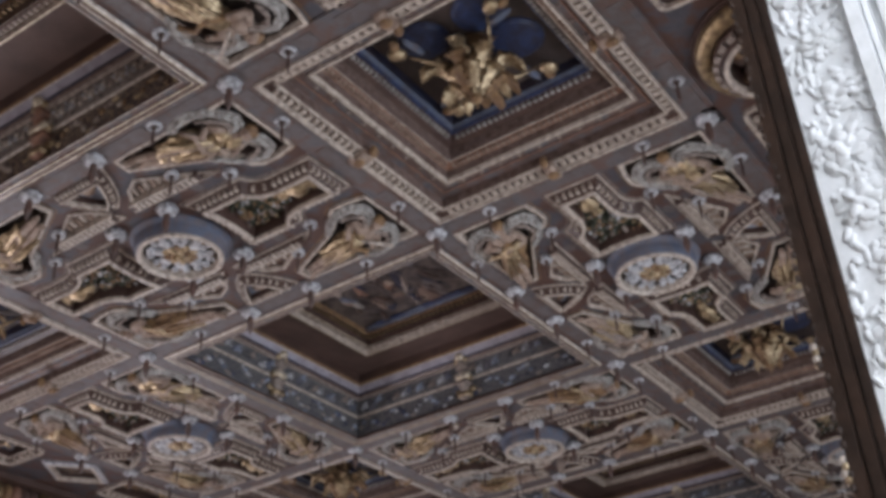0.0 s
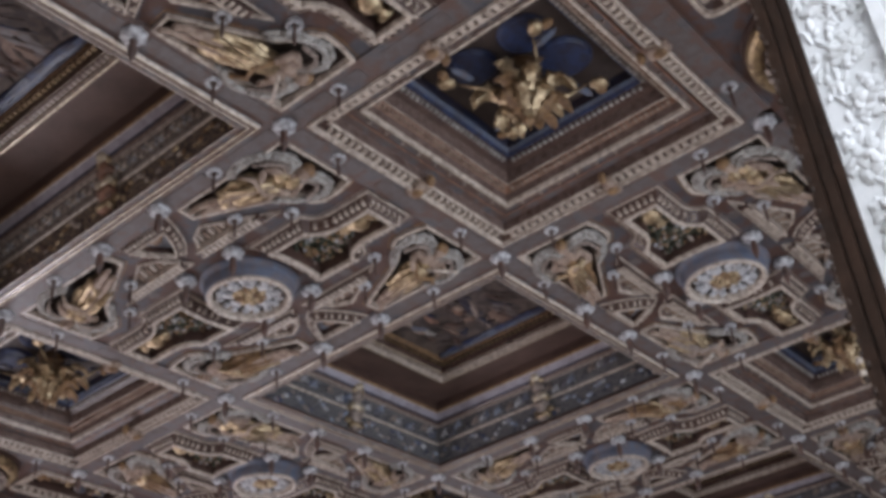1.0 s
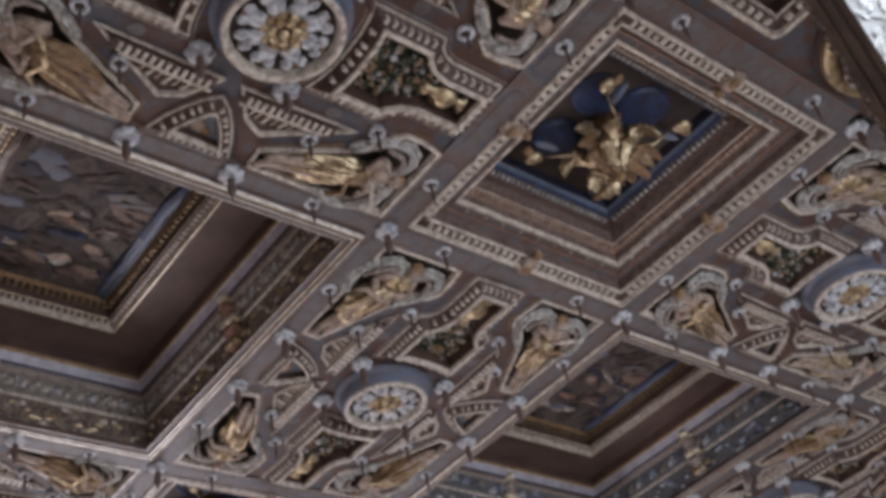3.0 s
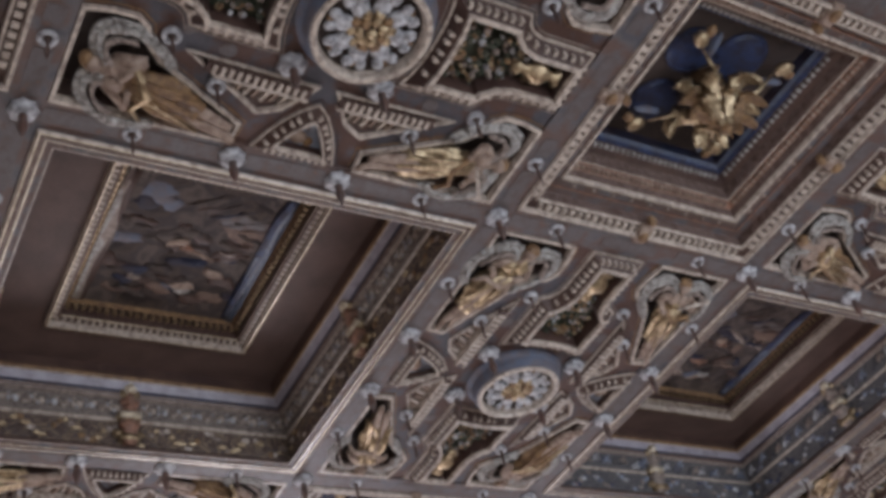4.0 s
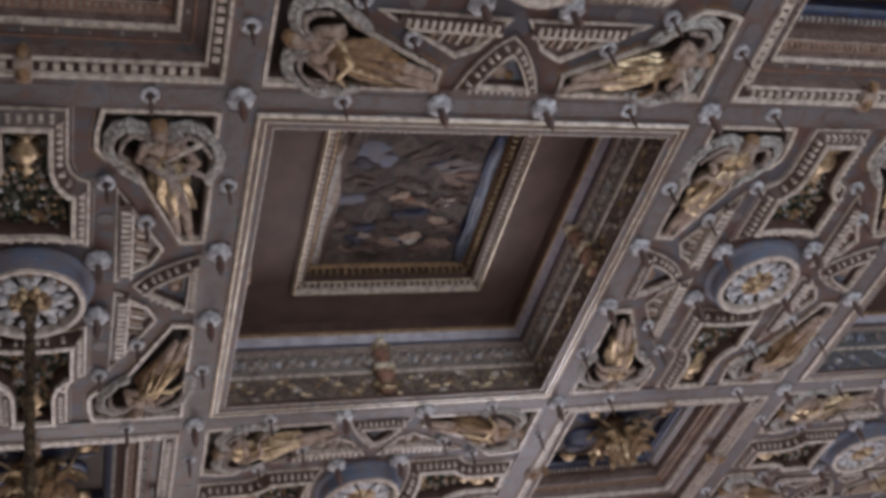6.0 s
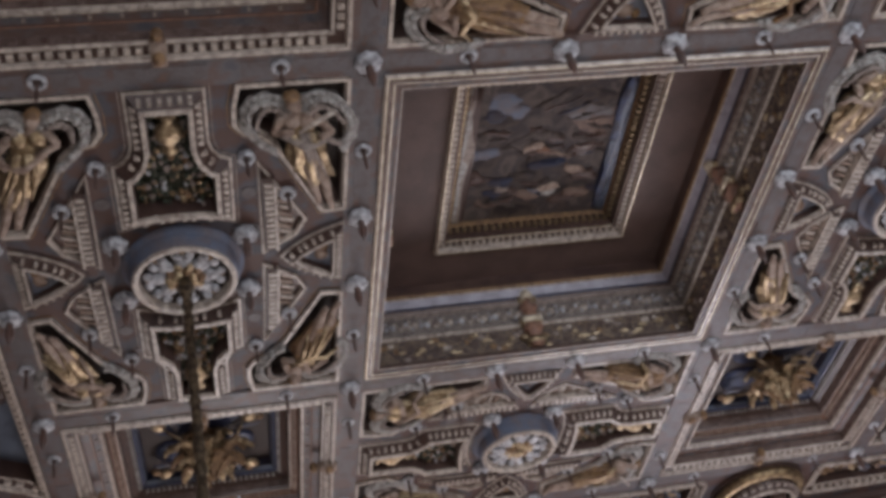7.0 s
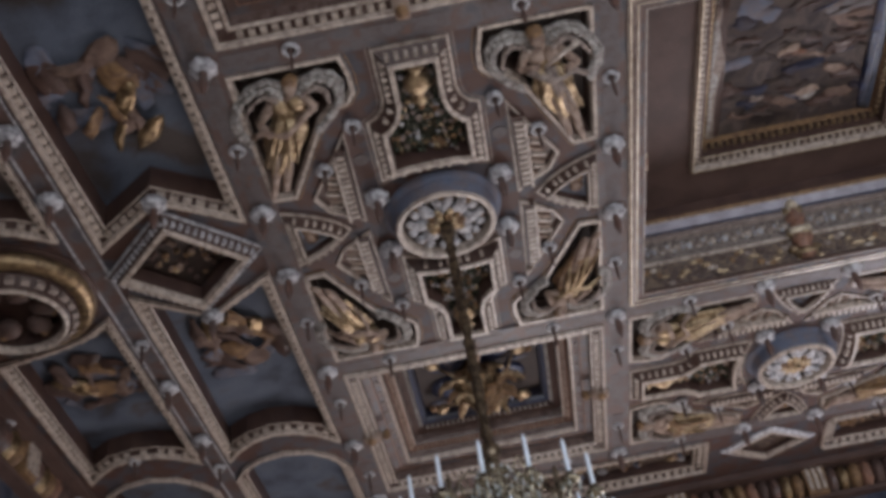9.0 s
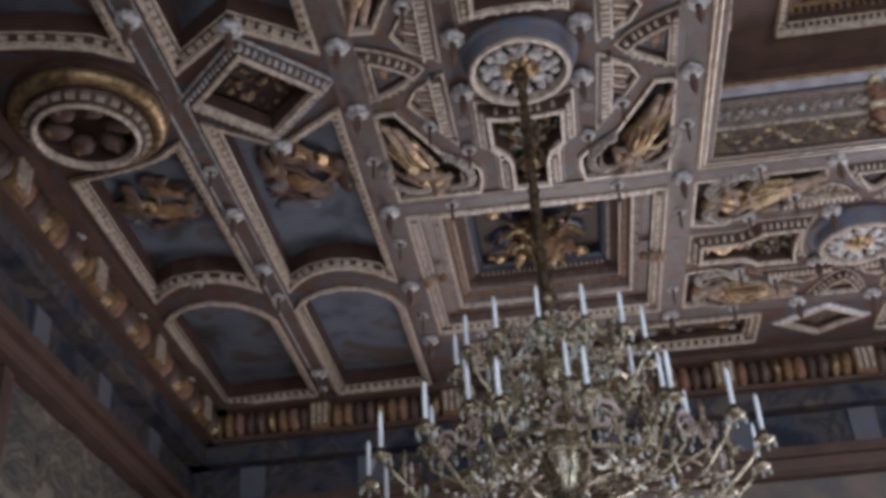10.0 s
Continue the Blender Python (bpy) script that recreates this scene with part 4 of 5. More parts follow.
def round_pendant(m, r, label):
    """A hanging drum: gilt torus, dentil ring and a dark hollow with carved heads of leaves."""
    e = root("round_pendant", m)
    tagged(e, label, "pendant", "round pendants")
    k = r / 0.5
    g = Geo().lathe((0, 0, 0), [(0.53 * k, 0.0), (0.53 * k, -0.03), (0.50 * k, -0.04)], DARK, 40, False)
    finish("base", g, e)
    pts = [(0.455 * k + 0.065 * k * math.cos(a), -0.085 - 0.06 * math.sin(a)) for a in [math.pi * (-0.5 + 1.5 * i / 10) for i in range(11)]]
    finish("torus", Geo().lathe((0, 0, 0), pts, BRONZE, 44, False), e, "worn gilt torus", True)
    g = Geo().lathe((0, 0, 0), [(0.41 * k, -0.08), (0.40 * k, -0.14), (0.365 * k, -0.215), (0.35 * k, -0.225), (0.33 * k, -0.225), (0.32 * k, -0.20), (0.31 * k, -0.06), (0.02, -0.05)], DARK, 40, False)
    cup = finish("cup", g, e, "dark cup")
    for i in range(26):
        a = 2 * math.pi * i / 26
        g = Geo().box((0, 0, 0), (0.028 * k, 0.02, 0.032), TAN, 0, Matrix.Rotation(a + math.pi / 2, 4, "Z") @ Matrix.Translation((0, -0.385 * k, -0.175)) @ Matrix.Rotation(-0.45, 4, "X"))
        finish("tooth", g, cup)
    finish("ring", Geo().lathe((0, 0, 0), [(0.352 * k, -0.218), (0.355 * k, -0.24), (0.335 * k, -0.25), (0.32 * k, -0.235), (0.315 * k, -0.2)], CREAM, 40, False), e, "cream ring")
    for i in range(6):
        a = 2 * math.pi * i / 6
        mm = Matrix.Rotation(a, 3, "Z")
        g = Geo().blob(mm @ Vector((0.21 * k, 0, -0.14)), (0.10 * k, 0.085 * k, 0.06), UMBER, mm, 9, 6)
        g.blob(mm @ Vector((0.26 * k, 0.03, -0.17)), (0.035, 0.03, 0.03), OCHRE, mm, 7, 5)
        finish("leaf", carve(g, 0.015, 18.0), e, "brown carved leaf", True)
    return e


def carved_figure(cx, cy, size, turn, seed):
    """A plain reclining draped shape in relief, gilt and flesh toned."""
    g, rnd = Geo(), random.Random(seed)
    m4 = Matrix.Translation((cx, cy, H + 0.16)) @ Matrix.Rotation(turn, 4, "Z") @ Matrix.Diagonal((size * 1.15, size * 1.15, size * 0.26, 1))
    m3 = m4.to_3x3()

    def at(x, y, z=0.0):
        return m4 @ Vector((x, y, z))

    def lump(x, y, z, r, mat, spin=0.0):
        g.blob(at(x, y, z), r, mat, m3 @ Matrix.Rotation(spin, 3, "Z"), 10, 7)

    # broken, blurred relief: clouds, a bent torso and long falling folds
    for i in range(14):
        a, r = rnd.uniform(0, 6.3), rnd.uniform(0.12, 0.36)
        lump(r * math.cos(a), r * math.sin(a), 0.05, (rnd.uniform(0.08, 0.17), rnd.uniform(0.05, 0.09), 0.05), rnd.choice((UMBER, STEEL, FRESCO, STEEL, DARK)), a + 1.2)
    lump(-0.04, -0.20, 0.0, (0.08, 0.11, 0.07), FRESCO, 0.5)
    lump(0.05, -0.06, 0.0, (0.12, 0.10, 0.08), OCHRE, 0.8)
    lump(-0.16, -0.10, 0.0, (0.13, 0.05, 0.06), FRESCO, -0.4)
    lump(0.19, -0.18, 0.0, (0.14, 0.05, 0.06), UMBER, 0.5)
    for i in range(9):
        lump(rnd.uniform(-0.20, 0.26), rnd.uniform(0.0, 0.30), -0.04, (rnd.uniform(0.03, 0.06), rnd.uniform(0.09, 0.17), 0.10), (OCHRE, BRONZE, UMBER, FRESCO, BRONZE)[i % 5], rnd.uniform(-0.6, 0.6))
    carve(g, 0.045, 10.0, seed)
    ob = finish("carved_figure", g, None, "", True)
    return tagged(ob, "gilt draped figure carved on a painted sky", "statue", "border figures")


end_border()
round_pendant(pose(-4.02, MID, H), 0.5, "gilt ringed round pendant hanging from the border")
for k in range(NA):
    round_pendant(pose(k * P + 4.75, -2.93, H), 0.48, "gilt ringed pendant beside the window wall")
    round_pendant(pose(k * P + 4.32, 5.95, H), 0.46, "gilt ringed pendant beside the far wall")
for i, (x, y, s, turn) in enumerate(((-2.87, 0.15, 1.0, 0.4), (-2.85, 2.85, 1.0, 2.9), (-4.0, 3.0, 0.95, 2.6), (-4.0, 0.0, 0.95, 0.2))):
    carved_figure(x, y, s, turn, 60 + i)
extra = [(-3.445, y) for y in (2.42, 3.0, 3.85, 4.36, 5.95)] + [(-4.68, y) for y in (3.0, 3.55, 4.35, 5.7)] + [(-4.05, 3.98), (-2.87, MID + 0.62), (-2.29, 4.4), (-3.5, 6.35)]
for i, (x, y) in enumerate(extra + [(x, 2 * MID - y) for x, y in extra]):
    copy_thing(big if i % 3 else small, pose(x, y, H, 0, 0, i * 31 % 45))


# ---- ceiling: narrow borders along the two long walls ----
def long_border(y0, y1, sign):
    e = root("long_border", pose(0, 0, H))
    tagged(e, "narrow carved ceiling border along the long wall", "ceiling panel", "long borders")
    lo, hi = min(y0, y1), max(y0, y1)
    mid = (y0 + sign * 0.12 + y0 + sign * 0.72) / 2
    holes = []
    for k in range(NA):
        x = k * P
        drum = x + (4.32 if sign > 0 else 4.75)
        for a, b in ((x + 2.0, drum - 0.62), (drum + 0.62, x + P + 0.85)):
            ya, yb = y0 + sign * 0.12, y0 + sign * 0.70
            holes.append(rounded([(a, ya), (b, ya), (b, yb), (a, yb)], 0.08))
    holes.append([(x_, y_) for x_, y_ in ((-1.9, y0 + sign * 0.12), (0.85, y0 + sign * 0.12), (0.85, y0 + sign * 0.70), (-1.9, y0 + sign * 0.70))])
    diamonds = [[(k * P + 1.45 + dx, y0 + sign * 0.36 + dy) for dx, dy in ((-0.36, 0), (0, -0.26), (0.36, 0), (0, 0.26))] for k in range(NA)]
    g = Geo().holed([(X0 - 0.09, lo), (X1 + 0.09, lo), (X1 + 0.09, hi), (X0 - 0.09, hi)], holes + diamonds, 0.0, BOARD)
    finish("board", g, e, "taupe and red painted board")
    for p in holes:
        g = Geo().sweep(p, [(-0.012, 0.0, CREAM), (-0.012, -0.028, CREAM), (0.016, -0.028, CREAM), (0.022, 0.0, DARK), (0.09, 0.03, CREAM), (0.10, 0.01, CREAM), (0.115, 0.02, DARK), (0.12, 0.12, None)])
        g.sheet(inset(ccw(p), 0.11), 0.12, SCROLL)
        ob = finish("recess", g, e, "long recess with cream dentil edge")
        g = Geo().teeth(p, 0.056, 0.004, (0.045, 0.045), 0.08, CREAM, 0.014, 0.02)
        tagged(finish("dentils", g, ob), kind="stuff")
        g, rnd = Geo(), random.Random(len(p))
        xs = [q[0] for q in p]
        for i in range(34):
            g.blob((rnd.uniform(min(xs) + 0.15, max(xs) - 0.15), mid + rnd.uniform(-0.14, 0.14), 0.10), (rnd.uniform(0.03, 0.08), rnd.uniform(0.02, 0.05), 0.03), rnd.choice((GOLD, OCHRE, SKIN, STEEL, GREY)), Matrix.Rotation(rnd.uniform(0, 3), 3, "Z"), 7, 5)
        tagged(finish("relief", g, ob, "ochre and gilt carved relief"), kind="stuff")
    for p in diamonds:
        g = Geo().sweep(p, [(-0.06, 0.0, GREY), (-0.06, -0.02, GREY), (-0.02, -0.04, CREAM), (0.01, -0.04, CREAM), (0.02, 0.0, DARK), (0.03, 0.05, None)])
        g.sheet(inset(ccw(p), 0.025), 0.05, SCROLL)
        finish("diamond", g, e, "small framed diamond")
    return e


long_border(Y1 + 0.09, FAR, 1)
long_border(Y0 - 0.09, NEAR, -1)


# ---- wall cornice, frieze and tapestries ----
def wall_dress(name, m, length, full):
    """Runs along +x from the origin; the wall lies behind, at +y."""
    e = root("wall_cornice", m)
    tagged(e, "carved cornice with leafy gilt torus and blocks", "cornice", "wall cornices")
    g = Geo()
    for y, z, h, d, mat in ((0.26, -0.03, 0.03, 0.26, UMBER), (0.34, -0.33, 0.02, 0.18, UMBER), (0.40, -0.44, 0.10, 0.12, FRIEZE)):
        g.box((length / 2, y, z), (length / 2, d, h), mat)
    finish("profile", g, e, "umber painted profile")
    n = int(length / 0.115)
    g = Geo()
    for i in range(n):
        x = (i + 0.5) * length / n
        if i % 12 in (0, 1):
            continue
        mat = (RUST, BRONZE, UMBER, OCHRE, RED)[i * 7 % 5]
        g.blob((x, 0.24, -0.17), (0.068, 0.17, 0.15), mat, None, 8, 6)
        g.blob((x, 0.13, -0.20), (0.022, 0.03, 0.055), (BRONZE, RED)[i % 2], None, 6, 5)
    tagged(finish("garland", carve(g, 0.018, 16.0), e, "row of gilt and ochre carved fruit", True), kind="stuff")
    for i in range(0, n, 12):
        g = Geo().box(((i + 1) * length / n, 0.26, -0.17), (0.11, 0.17, 0.15), OCHRE, 0, None, 0.9)
        for j in range(3):
            g.box(((i + 0.45 + 0.55 * j) * length / n, 0.085, -0.17), (0.018, 0.012, 0.11), CREAM)
        finish("block", g, e, "fluted ochre block")
    if not full:
        return e
    f = root("painted_frieze", m)
    tagged(f, "dark blue painted frieze with plain pilasters", "frieze", "painted friezes")
    g = Geo().box((length / 2, 0.50, -0.72), (length / 2, 0.02, 0.22), FRIEZE)
    finish("panel", g, f)
    for i in range(int(length / 1.25)):
        g = Geo().box((0.7 + i * 1.25, 0.475, -0.72), (0.13, 0.02, 0.21), STEEL)
        finish("pilaster", g, f, "flat grey pilaster")
    g = Geo()
    for y, z, h, d, mat in ((0.42, -0.98, 0.05, 0.10, UMBER), (0.46, -1.09, 0.06, 0.06, RED), (0.44, -1.18, 0.03, 0.08, UMBER)):
        g.box((length / 2, y, z), (length / 2, d, h), mat)
    finish("rail", g, f, "dull brown rail")
    x = 0.12
    while name == "end" and x + 3.2 < length:
        t = root("tapestry", m)
        tagged(t, "large dim woven tapestry with a pale border", "tapestry", "wall tapestries")
        g, n2 = Geo(), 24
        vs, fs = [], []
        for i in range(n2 + 1):
            for z in (-1.24, -4.9):
                vs.append((x + 3.0 * i / n2, 0.485 + 0.018 * math.sin(i * 1.1), z))
        for i in range(n2):
            fs.append((2 * i, 2 * i + 2, 2 * i + 3, 2 * i + 1))
        g.add(vs, fs, TAPESTRY)
        g.add([(p[0], p[1] + 0.012, p[2]) for p in vs], fs, TAPESTRY)
        finish("cloth", g, t, "grey-green woven scene of plain shapes", True)
        for a, b, c, d in ((x - 0.06, x + 0.10, -4.9, -1.22), (x + 2.90, x + 3.06, -4.9, -1.22)):
            g = Geo().box(((a + b) / 2, 0.455, (c + d) / 2), ((b - a) / 2, 0.015, (d - c) / 2), UMBER)
            finish("border", g, t, "brown border")
        x += 3.2
    return e


wall_dress("far", pose(LEFT, FAR - 0.52, H), RIGHT - LEFT, True)
wall_dress("end", pose(LEFT + 0.52, NEAR, H, 0, 0, 90), FAR - NEAR, True)


# ---- window bay: oak casing and stuccoed reveal ----
def casing(x):
    e = root("window_casing", pose(x, NEAR, 0))
    tagged(e, "dark oak casing of the window bay with carved edge", "casing")
    for y0, y1, d in ((0.0, 0.016, 0.012), (0.016, 0.023, 0.004), (0.023, 0.042, 0.018), (0.042, 0.048, 0.008), (0.048, 0.072, 0.024)):
        g = Geo()
        block(g, -d, 0.12, y0, y1, 0.0, HEAD + 0.1, OAK)
        finish("moulding", g, e)
    g, rnd = Geo(), random.Random(4)
    for i in range(150):
        z = 0.9 + i * 0.026
        g.blob((-0.024 + rnd.uniform(-0.004, 0.004), 0.070 + rnd.uniform(-0.004, 0.008), z), (0.006, 0.006, 0.009), OAK, None, 6, 4)
    tagged(finish("beading", g, e, "carved beading"), kind="stuff")
    for z in (2.62, 2.40, 2.30, 2.12):
        g = Geo()
        for j in range(4):
            g.blob((-0.02, 0.078 + rnd.uniform(-0.004, 0.004), z + 0.012 * j), (0.006, 0.008, 0.010), (GOLD, CREAM)[j % 2], None, 7, 5)
        finish("leaf", g, e, "gilt leaf tip", True)
    return e


def flower(g, c, r, seed, flat):
    """A stucco blossom; flat is the axis that it faces."""
    rnd = random.Random(seed)
    for ring, (n, at, size, out) in enumerate(((9, 0.78, 0.26, 0.004), (7, 0.50, 0.24, 0.009), (4, 0.22, 0.20, 0.013))):
        for k in range(n):
            a = 2 * math.pi * (k + 0.5 * ring) / n + rnd.uniform(-0.15, 0.15)
            g.blob((c[0] - out, c[1] + at * r * math.cos(a), c[2] + at * r * math.sin(a)), (0.006, size * r * 1.2, size * r), STUCCO, Matrix.Rotation(a, 3, "X"), 8, 6)


def reveal(x):
    e = root("stucco_reveal", pose(x, NEAR, 0))
    tagged(e, "white stucco window reveal with flowers and mouldings", "stucco relief")
    for i in range(30):
        g = Geo()
        z = 0.9 + i * 0.135
        flower(g, (0.004, -0.085 + 0.014 * math.sin(i * 2.1), z), 0.058 + 0.010 * math.sin(i * 1.3), i, "x")
        finish("blossom", carve(g, 0.010, 30.0), e, "", True)
    g, rnd = Geo(), random.Random(9)
    for i in range(700):
        z = rnd.uniform(1.6, 4.6)
        g.blob((-0.003, rnd.uniform(-0.15, -0.005), z), (0.0035, rnd.uniform(0.005, 0.010), rnd.uniform(0.010, 0.022)), STUCCO, Matrix.Rotation(rnd.uniform(-0.8, 0.8), 3, "X"), 6, 4)
    tagged(finish("leafage", carve(g, 0.006, 30.0), e, "white stucco leaves", True), kind="stuff")
    for y, w, d in ((-0.165, 0.014, 0.03), (-0.19, 0.006, 0.015), (-0.225, 0.012, 0.024)):
        g = Geo()
        block(g, -d, 0.0, y - w, y + w, 0.3, HEAD - 0.05, STUCCO)
        finish("fillet", g, e)
    for i in range(14):
        g = Geo()
        z = 1.0 + i * 0.29
        for k in range(12):
            a = k * 0.62
            g.blob((-0.012, -0.31 + (0.055 - 0.003 * k) * math.cos(a), z + 0.07 * math.sin(a) + 0.008 * k), (0.018, 0.016, 0.022), STUCCO, None, 6, 4)
        finish("scroll", carve(g, 0.010, 26.0), e, "", True)
    return e


casing(1.08)
reveal(1.08)


# ---- chandelier of three tiers below the rosette ----
CX, CY = -C / 2, AY / 2
GLASS = bpy.data.materials.new("clear cut glass")
GLASS.use_nodes = True
gb = GLASS.node_tree.nodes["Principled BSDF"]
gb.inputs["Base Color"].default_value = (0.86, 0.9, 0.88, 1)
gb.inputs["Roughness"].default_value, gb.inputs["Transmission Weight"].default_value, gb.inputs["IOR"].default_value = 0.08, 0.55, 1.6


FLESH = material("pinkish glazed glass", (0.50, 0.40, 0.40), (0.36, 0.28, 0.28), 0.2, scale=20, spec=0.6)


def drop(g, c, r, h, mat):
    """A faceted pendant."""
    vs = [(c[0], c[1], c[2])] + [(c[0] + r * math.cos(a), c[1] + r * math.sin(a), c[2] - 0.6 * h) for a in (0, 1.57, 3.14, 4.71)] + [(c[0], c[1], c[2] - h)]
    g.add(vs, [(0, 2, 1), (0, 3, 2), (0, 4, 3), (0, 1, 4), (5, 1, 2), (5, 2, 3), (5, 3, 4), (5, 4, 1)], mat)


def chandelier():
    e = root("chandelier", pose(CX, CY, H))
    tagged(e, "large three-tiered brass chandelier with white candles", "chandelier")
    g = Geo().lathe((0, 0, 0), [(0.03, -0.12), (0.055, -0.2), (0.03, -0.28)] + [(0.026 + 0.010 * (i % 2) + 0.005 * math.sin(i * 1.9), -0.3 - 0.045 * i) for i in range(33)] + [(0.07, -1.80), (0.035, -1.88)], ROD, 12)
    finish("suspension", g, e, "dark bronze turned suspension rod", True)
    g = Geo().lathe((0, 0, 0), [(0.03, -1.84), (0.09, -1.95), (0.05, -2.05), (0.06, -2.15), (0.12, -2.25), (0.07, -2.35), (0.05, -2.5), (0.10, -2.62), (0.16, -2.75), (0.10, -2.88), (0.08, -3.0), (0.18, -3.15), (0.24, -3.3), (0.12, -3.5), (0.05, -3.6), (0.08, -3.68), (0.02, -3.76)], BRASS, 20)
    finish("stem", g, e, "turned brass stem", True)
    rnd = random.Random(2)
    for ti, (n, r, z, z0, off) in enumerate(((14, 0.53, -2.25, -2.33, 0.3), (8, 0.68, -2.66, -2.78, 0.12), (16, 1.02, -2.86, -3.08, 0.35))):
        hoop = Geo().lathe((0, 0, 0), [(r * 0.72, z - 0.11), (r * 0.73, z - 0.115), (r * 0.73, z - 0.125), (r * 0.72, z - 0.13), (r * 0.712, z - 0.12), (r * 0.72, z - 0.11)], BRASS, 48, False)
        finish("hoop", hoop, e, "thin brass hoop")
        for k in range(n):
            a = 2 * math.pi * (k + off) / n
            d = Vector((math.cos(a), math.sin(a), 0))
            up = Vector((0, 0, 1))
            pts = []
            for i in range(13):
                t = i / 12
                pts.append(d * (0.07 + (r - 0.07) * t) + up * (z0 + (z - z0) * t - 0.16 * math.sin(math.pi * t) + 0.05 * math.sin(2 * math.pi * t)))
            g = Geo().tube(pts, 0.013, BRASS, 6, 0.009)
            # leaf scrolls on the arm
            for f, rr in ((0.35, 0.05), (0.72, 0.04)):
                c = pts[int(12 * f)]
                g.tube([c + d * rr * (1 - j / 16) * math.cos(j * 0.6) + up * rr * (1 - j / 16) * math.sin(j * 0.6) for j in range(12)], 0.007, BRASS, 5, 0.004)
            arm = finish("arm", g, e, "curved brass arm", True)
            p = pts[-1]
            g = Geo().lathe(p, [(0.012, -0.02), (0.05, 0.0), (0.055, 0.012), (0.022, 0.018), (0.024, 0.05), (0.02, 0.052)], BRASS, 12)
            finish("drip_pan", g, arm, "brass drip pan", True)
            g = Geo().lathe(p, [(0.0125, 0.045), (0.0115, 0.22), (0.009, 0.232), (0.004, 0.248)], WAX, 10)
            finish("candle", g, arm, "white candle", True)
            g = Geo()
            for j in range(5):
                b = 2 * math.pi * j / 5 + k
                drop(g, (p.x + 0.048 * math.cos(b), p.y + 0.048 * math.sin(b), p.z), 0.008, 0.05, GLASS)
            q = pts[6]
            drop(g, (q.x, q.y, q.z - 0.015), 0.014, 0.075, GLASS)
            tagged(finish("prisms", g, arm, "clear glass prisms"), kind="stuff")
            if ti == 2 and k % 2 == 0:
                s = Vector((-d.y, d.x, 0))
                c = d * 0.76 + up * -2.98
                g = Geo().tube([c + s * 0.17 * math.cos(j * math.pi / 12) + up * 0.22 * math.sin(j * math.pi / 12) for j in range(-3, 16)], 0.012, BRASS, 6, 0.009)
                finish("loop", g, e, "large brass loop", True)
                c = d * 0.80 + up * -2.86
                g = Geo()
                for w in (-1, 1):
                    g.tube([c + s * (w * 0.09 + 0.08 * (1 - j / 22) * math.cos(j * 0.55)) + up * 0.08 * (1 - j / 22) * math.sin(j * 0.55) for j in range(16)], 0.013, FLESH, 5, 0.005)
                finish("curl", g, e, "pinkish curled ornament", True)
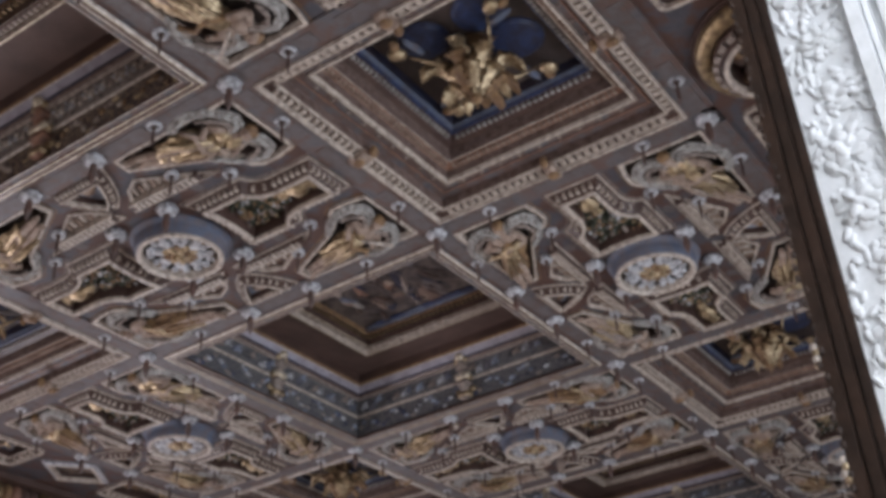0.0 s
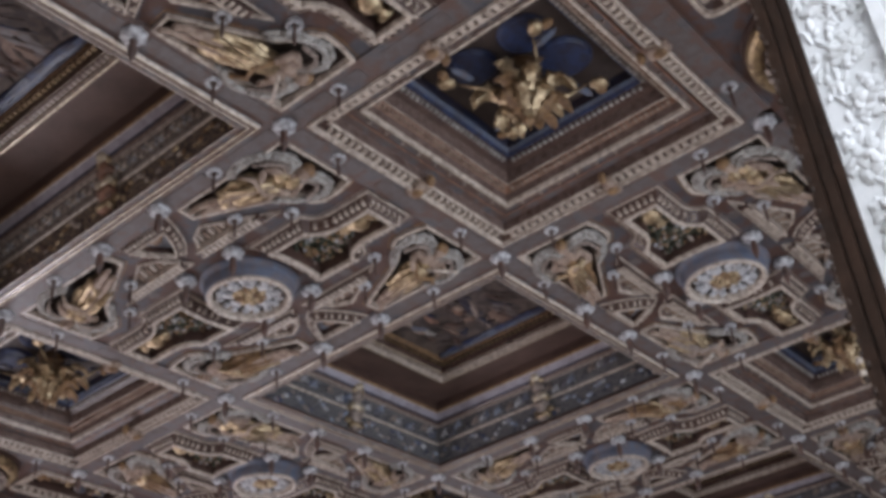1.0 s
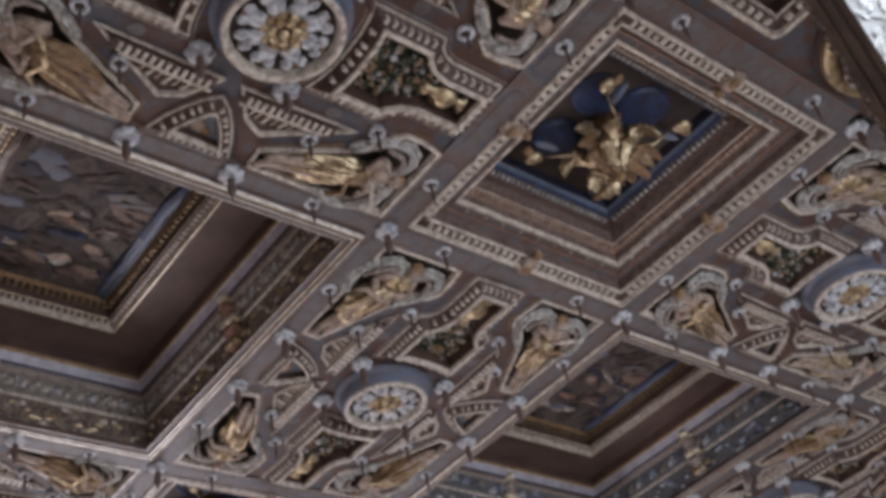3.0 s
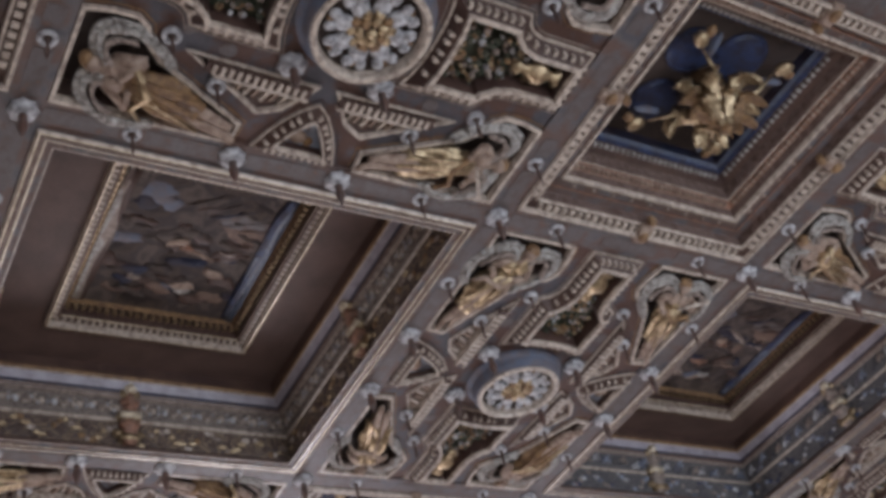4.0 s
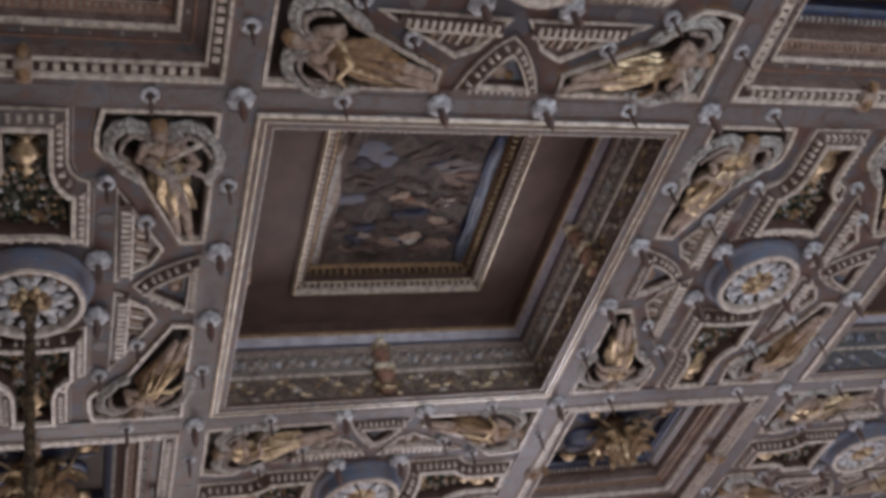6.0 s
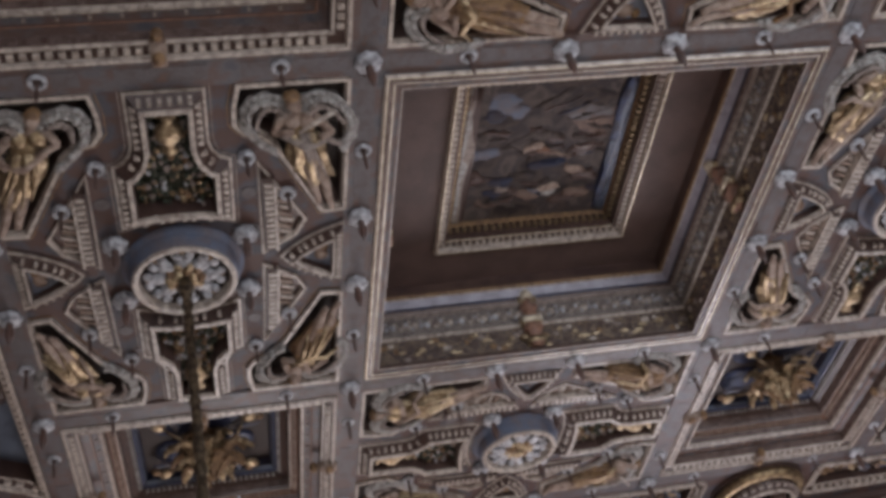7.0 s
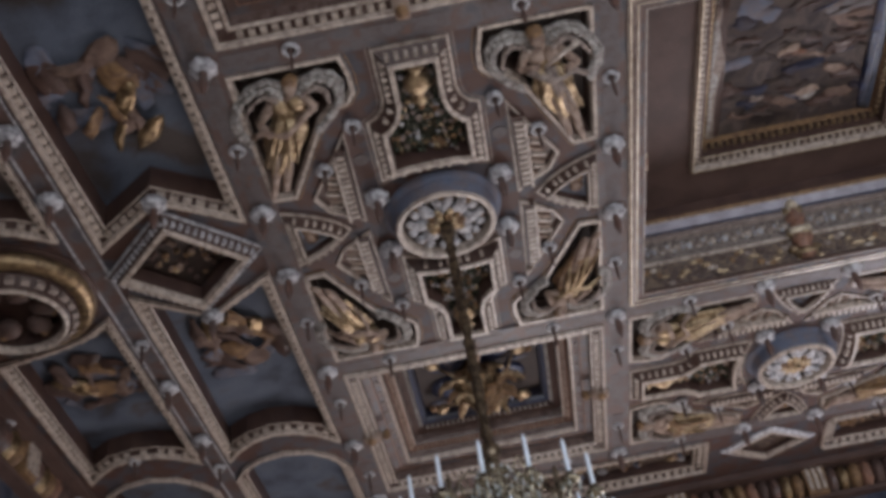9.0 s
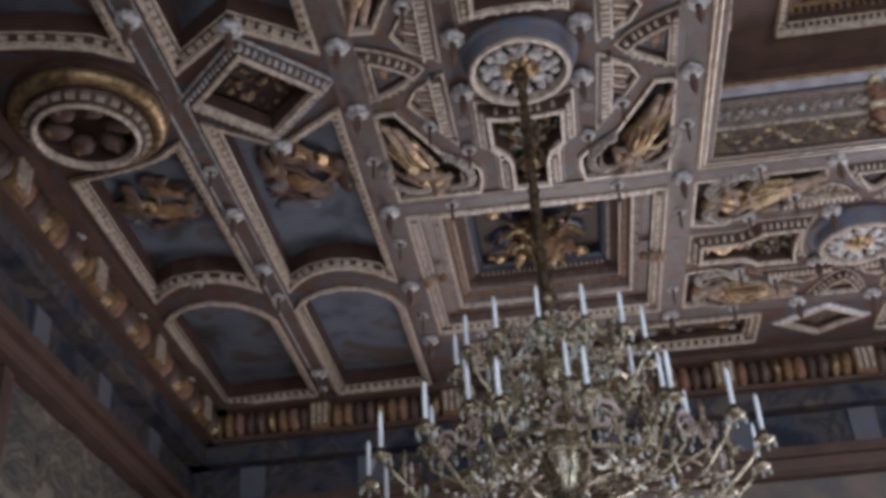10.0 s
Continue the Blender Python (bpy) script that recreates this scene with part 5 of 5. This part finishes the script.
    # finials with leaves and strings of glass
    for ti, (n, r, z) in enumerate(((9, 0.34, -2.12), (10, 0.5, -2.6), (14, 0.84, -2.82))):
        for k in range(n):
            a = 2 * math.pi * (k + 0.6) / n
            p = Vector((r * math.cos(a), r * math.sin(a), z))
            g = Geo().lathe(p, [(0.006, -0.14), (0.012, -0.10), (0.006, -0.06), (0.022, 0.0), (0.012, 0.03), (0.02, 0.06), (0.004, 0.11)], BRASS, 8)
            for j in range(3):
                b = a + (j - 1) * 1.0
                g.tube([p + Vector((0, 0, -0.08)), p + Vector((0.05 * math.cos(b), 0.05 * math.sin(b), -0.02)), p + Vector((0.075 * math.cos(b), 0.075 * math.sin(b), -0.05))], 0.009, BRASS, 5, 0.004)
            g.tube([p + Vector((0, 0, -0.14)), Vector((p.x * 0.7, p.y * 0.7, z - 0.2)), Vector((p.x * 0.2, p.y * 0.2, z - 0.15))], 0.007, BRASS, 5)
            finish("finial", g, e, "small leafy brass finial", True)
    # leafy sprigs with glass that fill the cage between the tiers
    for k in range(54):
        t = (k + 0.5) / 54
        a = k * 2.39996
        r = 0.12 + 0.72 * t ** 0.9 * (0.75 + 0.25 * math.sin(k * 1.7))
        z = -1.98 - 0.88 * t + 0.05 * math.sin(k * 2.3)
        d, up = Vector((math.cos(a), math.sin(a), 0)), Vector((0, 0, 1))
        s = Vector((-d.y, d.x, 0)) * (1 if k % 2 else -1)
        c = d * r + up * z
        q = 0.05 + 0.035 * rnd.random()
        g = Geo().tube([c + (d * 0.4 + s) * q * (1.2 - j / 14) * math.cos(j * 0.5) + up * q * 1.3 * (1.2 - j / 14) * math.sin(j * 0.5) for j in range(13)], 0.0075, BRASS, 5, 0.0035)
        g.blob(c + up * 0.02, (0.016, 0.016, 0.03), BRASS, None, 7, 5)
        sprig = finish("sprig", g, e, "curled brass sprig", True)
        g = Geo()
        for j in range(2):
            b = a + j * 3.1
            drop(g, (c.x + 0.045 * math.cos(b), c.y + 0.045 * math.sin(b), c.z - 0.03 + 0.03 * (j % 2)), 0.012, 0.065, GLASS)
        tagged(finish("prisms", g, sprig, "clear glass prisms"), kind="stuff")
    g = Geo()
    for ti, (r0, z0, r1, z1, n) in enumerate(((0.08, -1.9, 0.36, -2.28, 12), (0.12, -2.3, 0.5, -2.8, 14), (0.3, -2.75, 0.74, -3.02, 20))):
        for k in range(n):
            a = 2 * math.pi * k / n
            for j in range(9):
                t = (j + 0.5) / 9
                rr, zz = r0 + (r1 - r0) * t, z0 + (z1 - z0) * t - 0.12 * math.sin(math.pi * t)
                g.blob((rr * math.cos(a), rr * math.sin(a), zz), (0.011, 0.011, 0.013), GLASS, None, 6, 4)
    tagged(finish("bead_strings", g, e, "strings of clear glass beads"), kind="stuff")
    return e


chandelier()
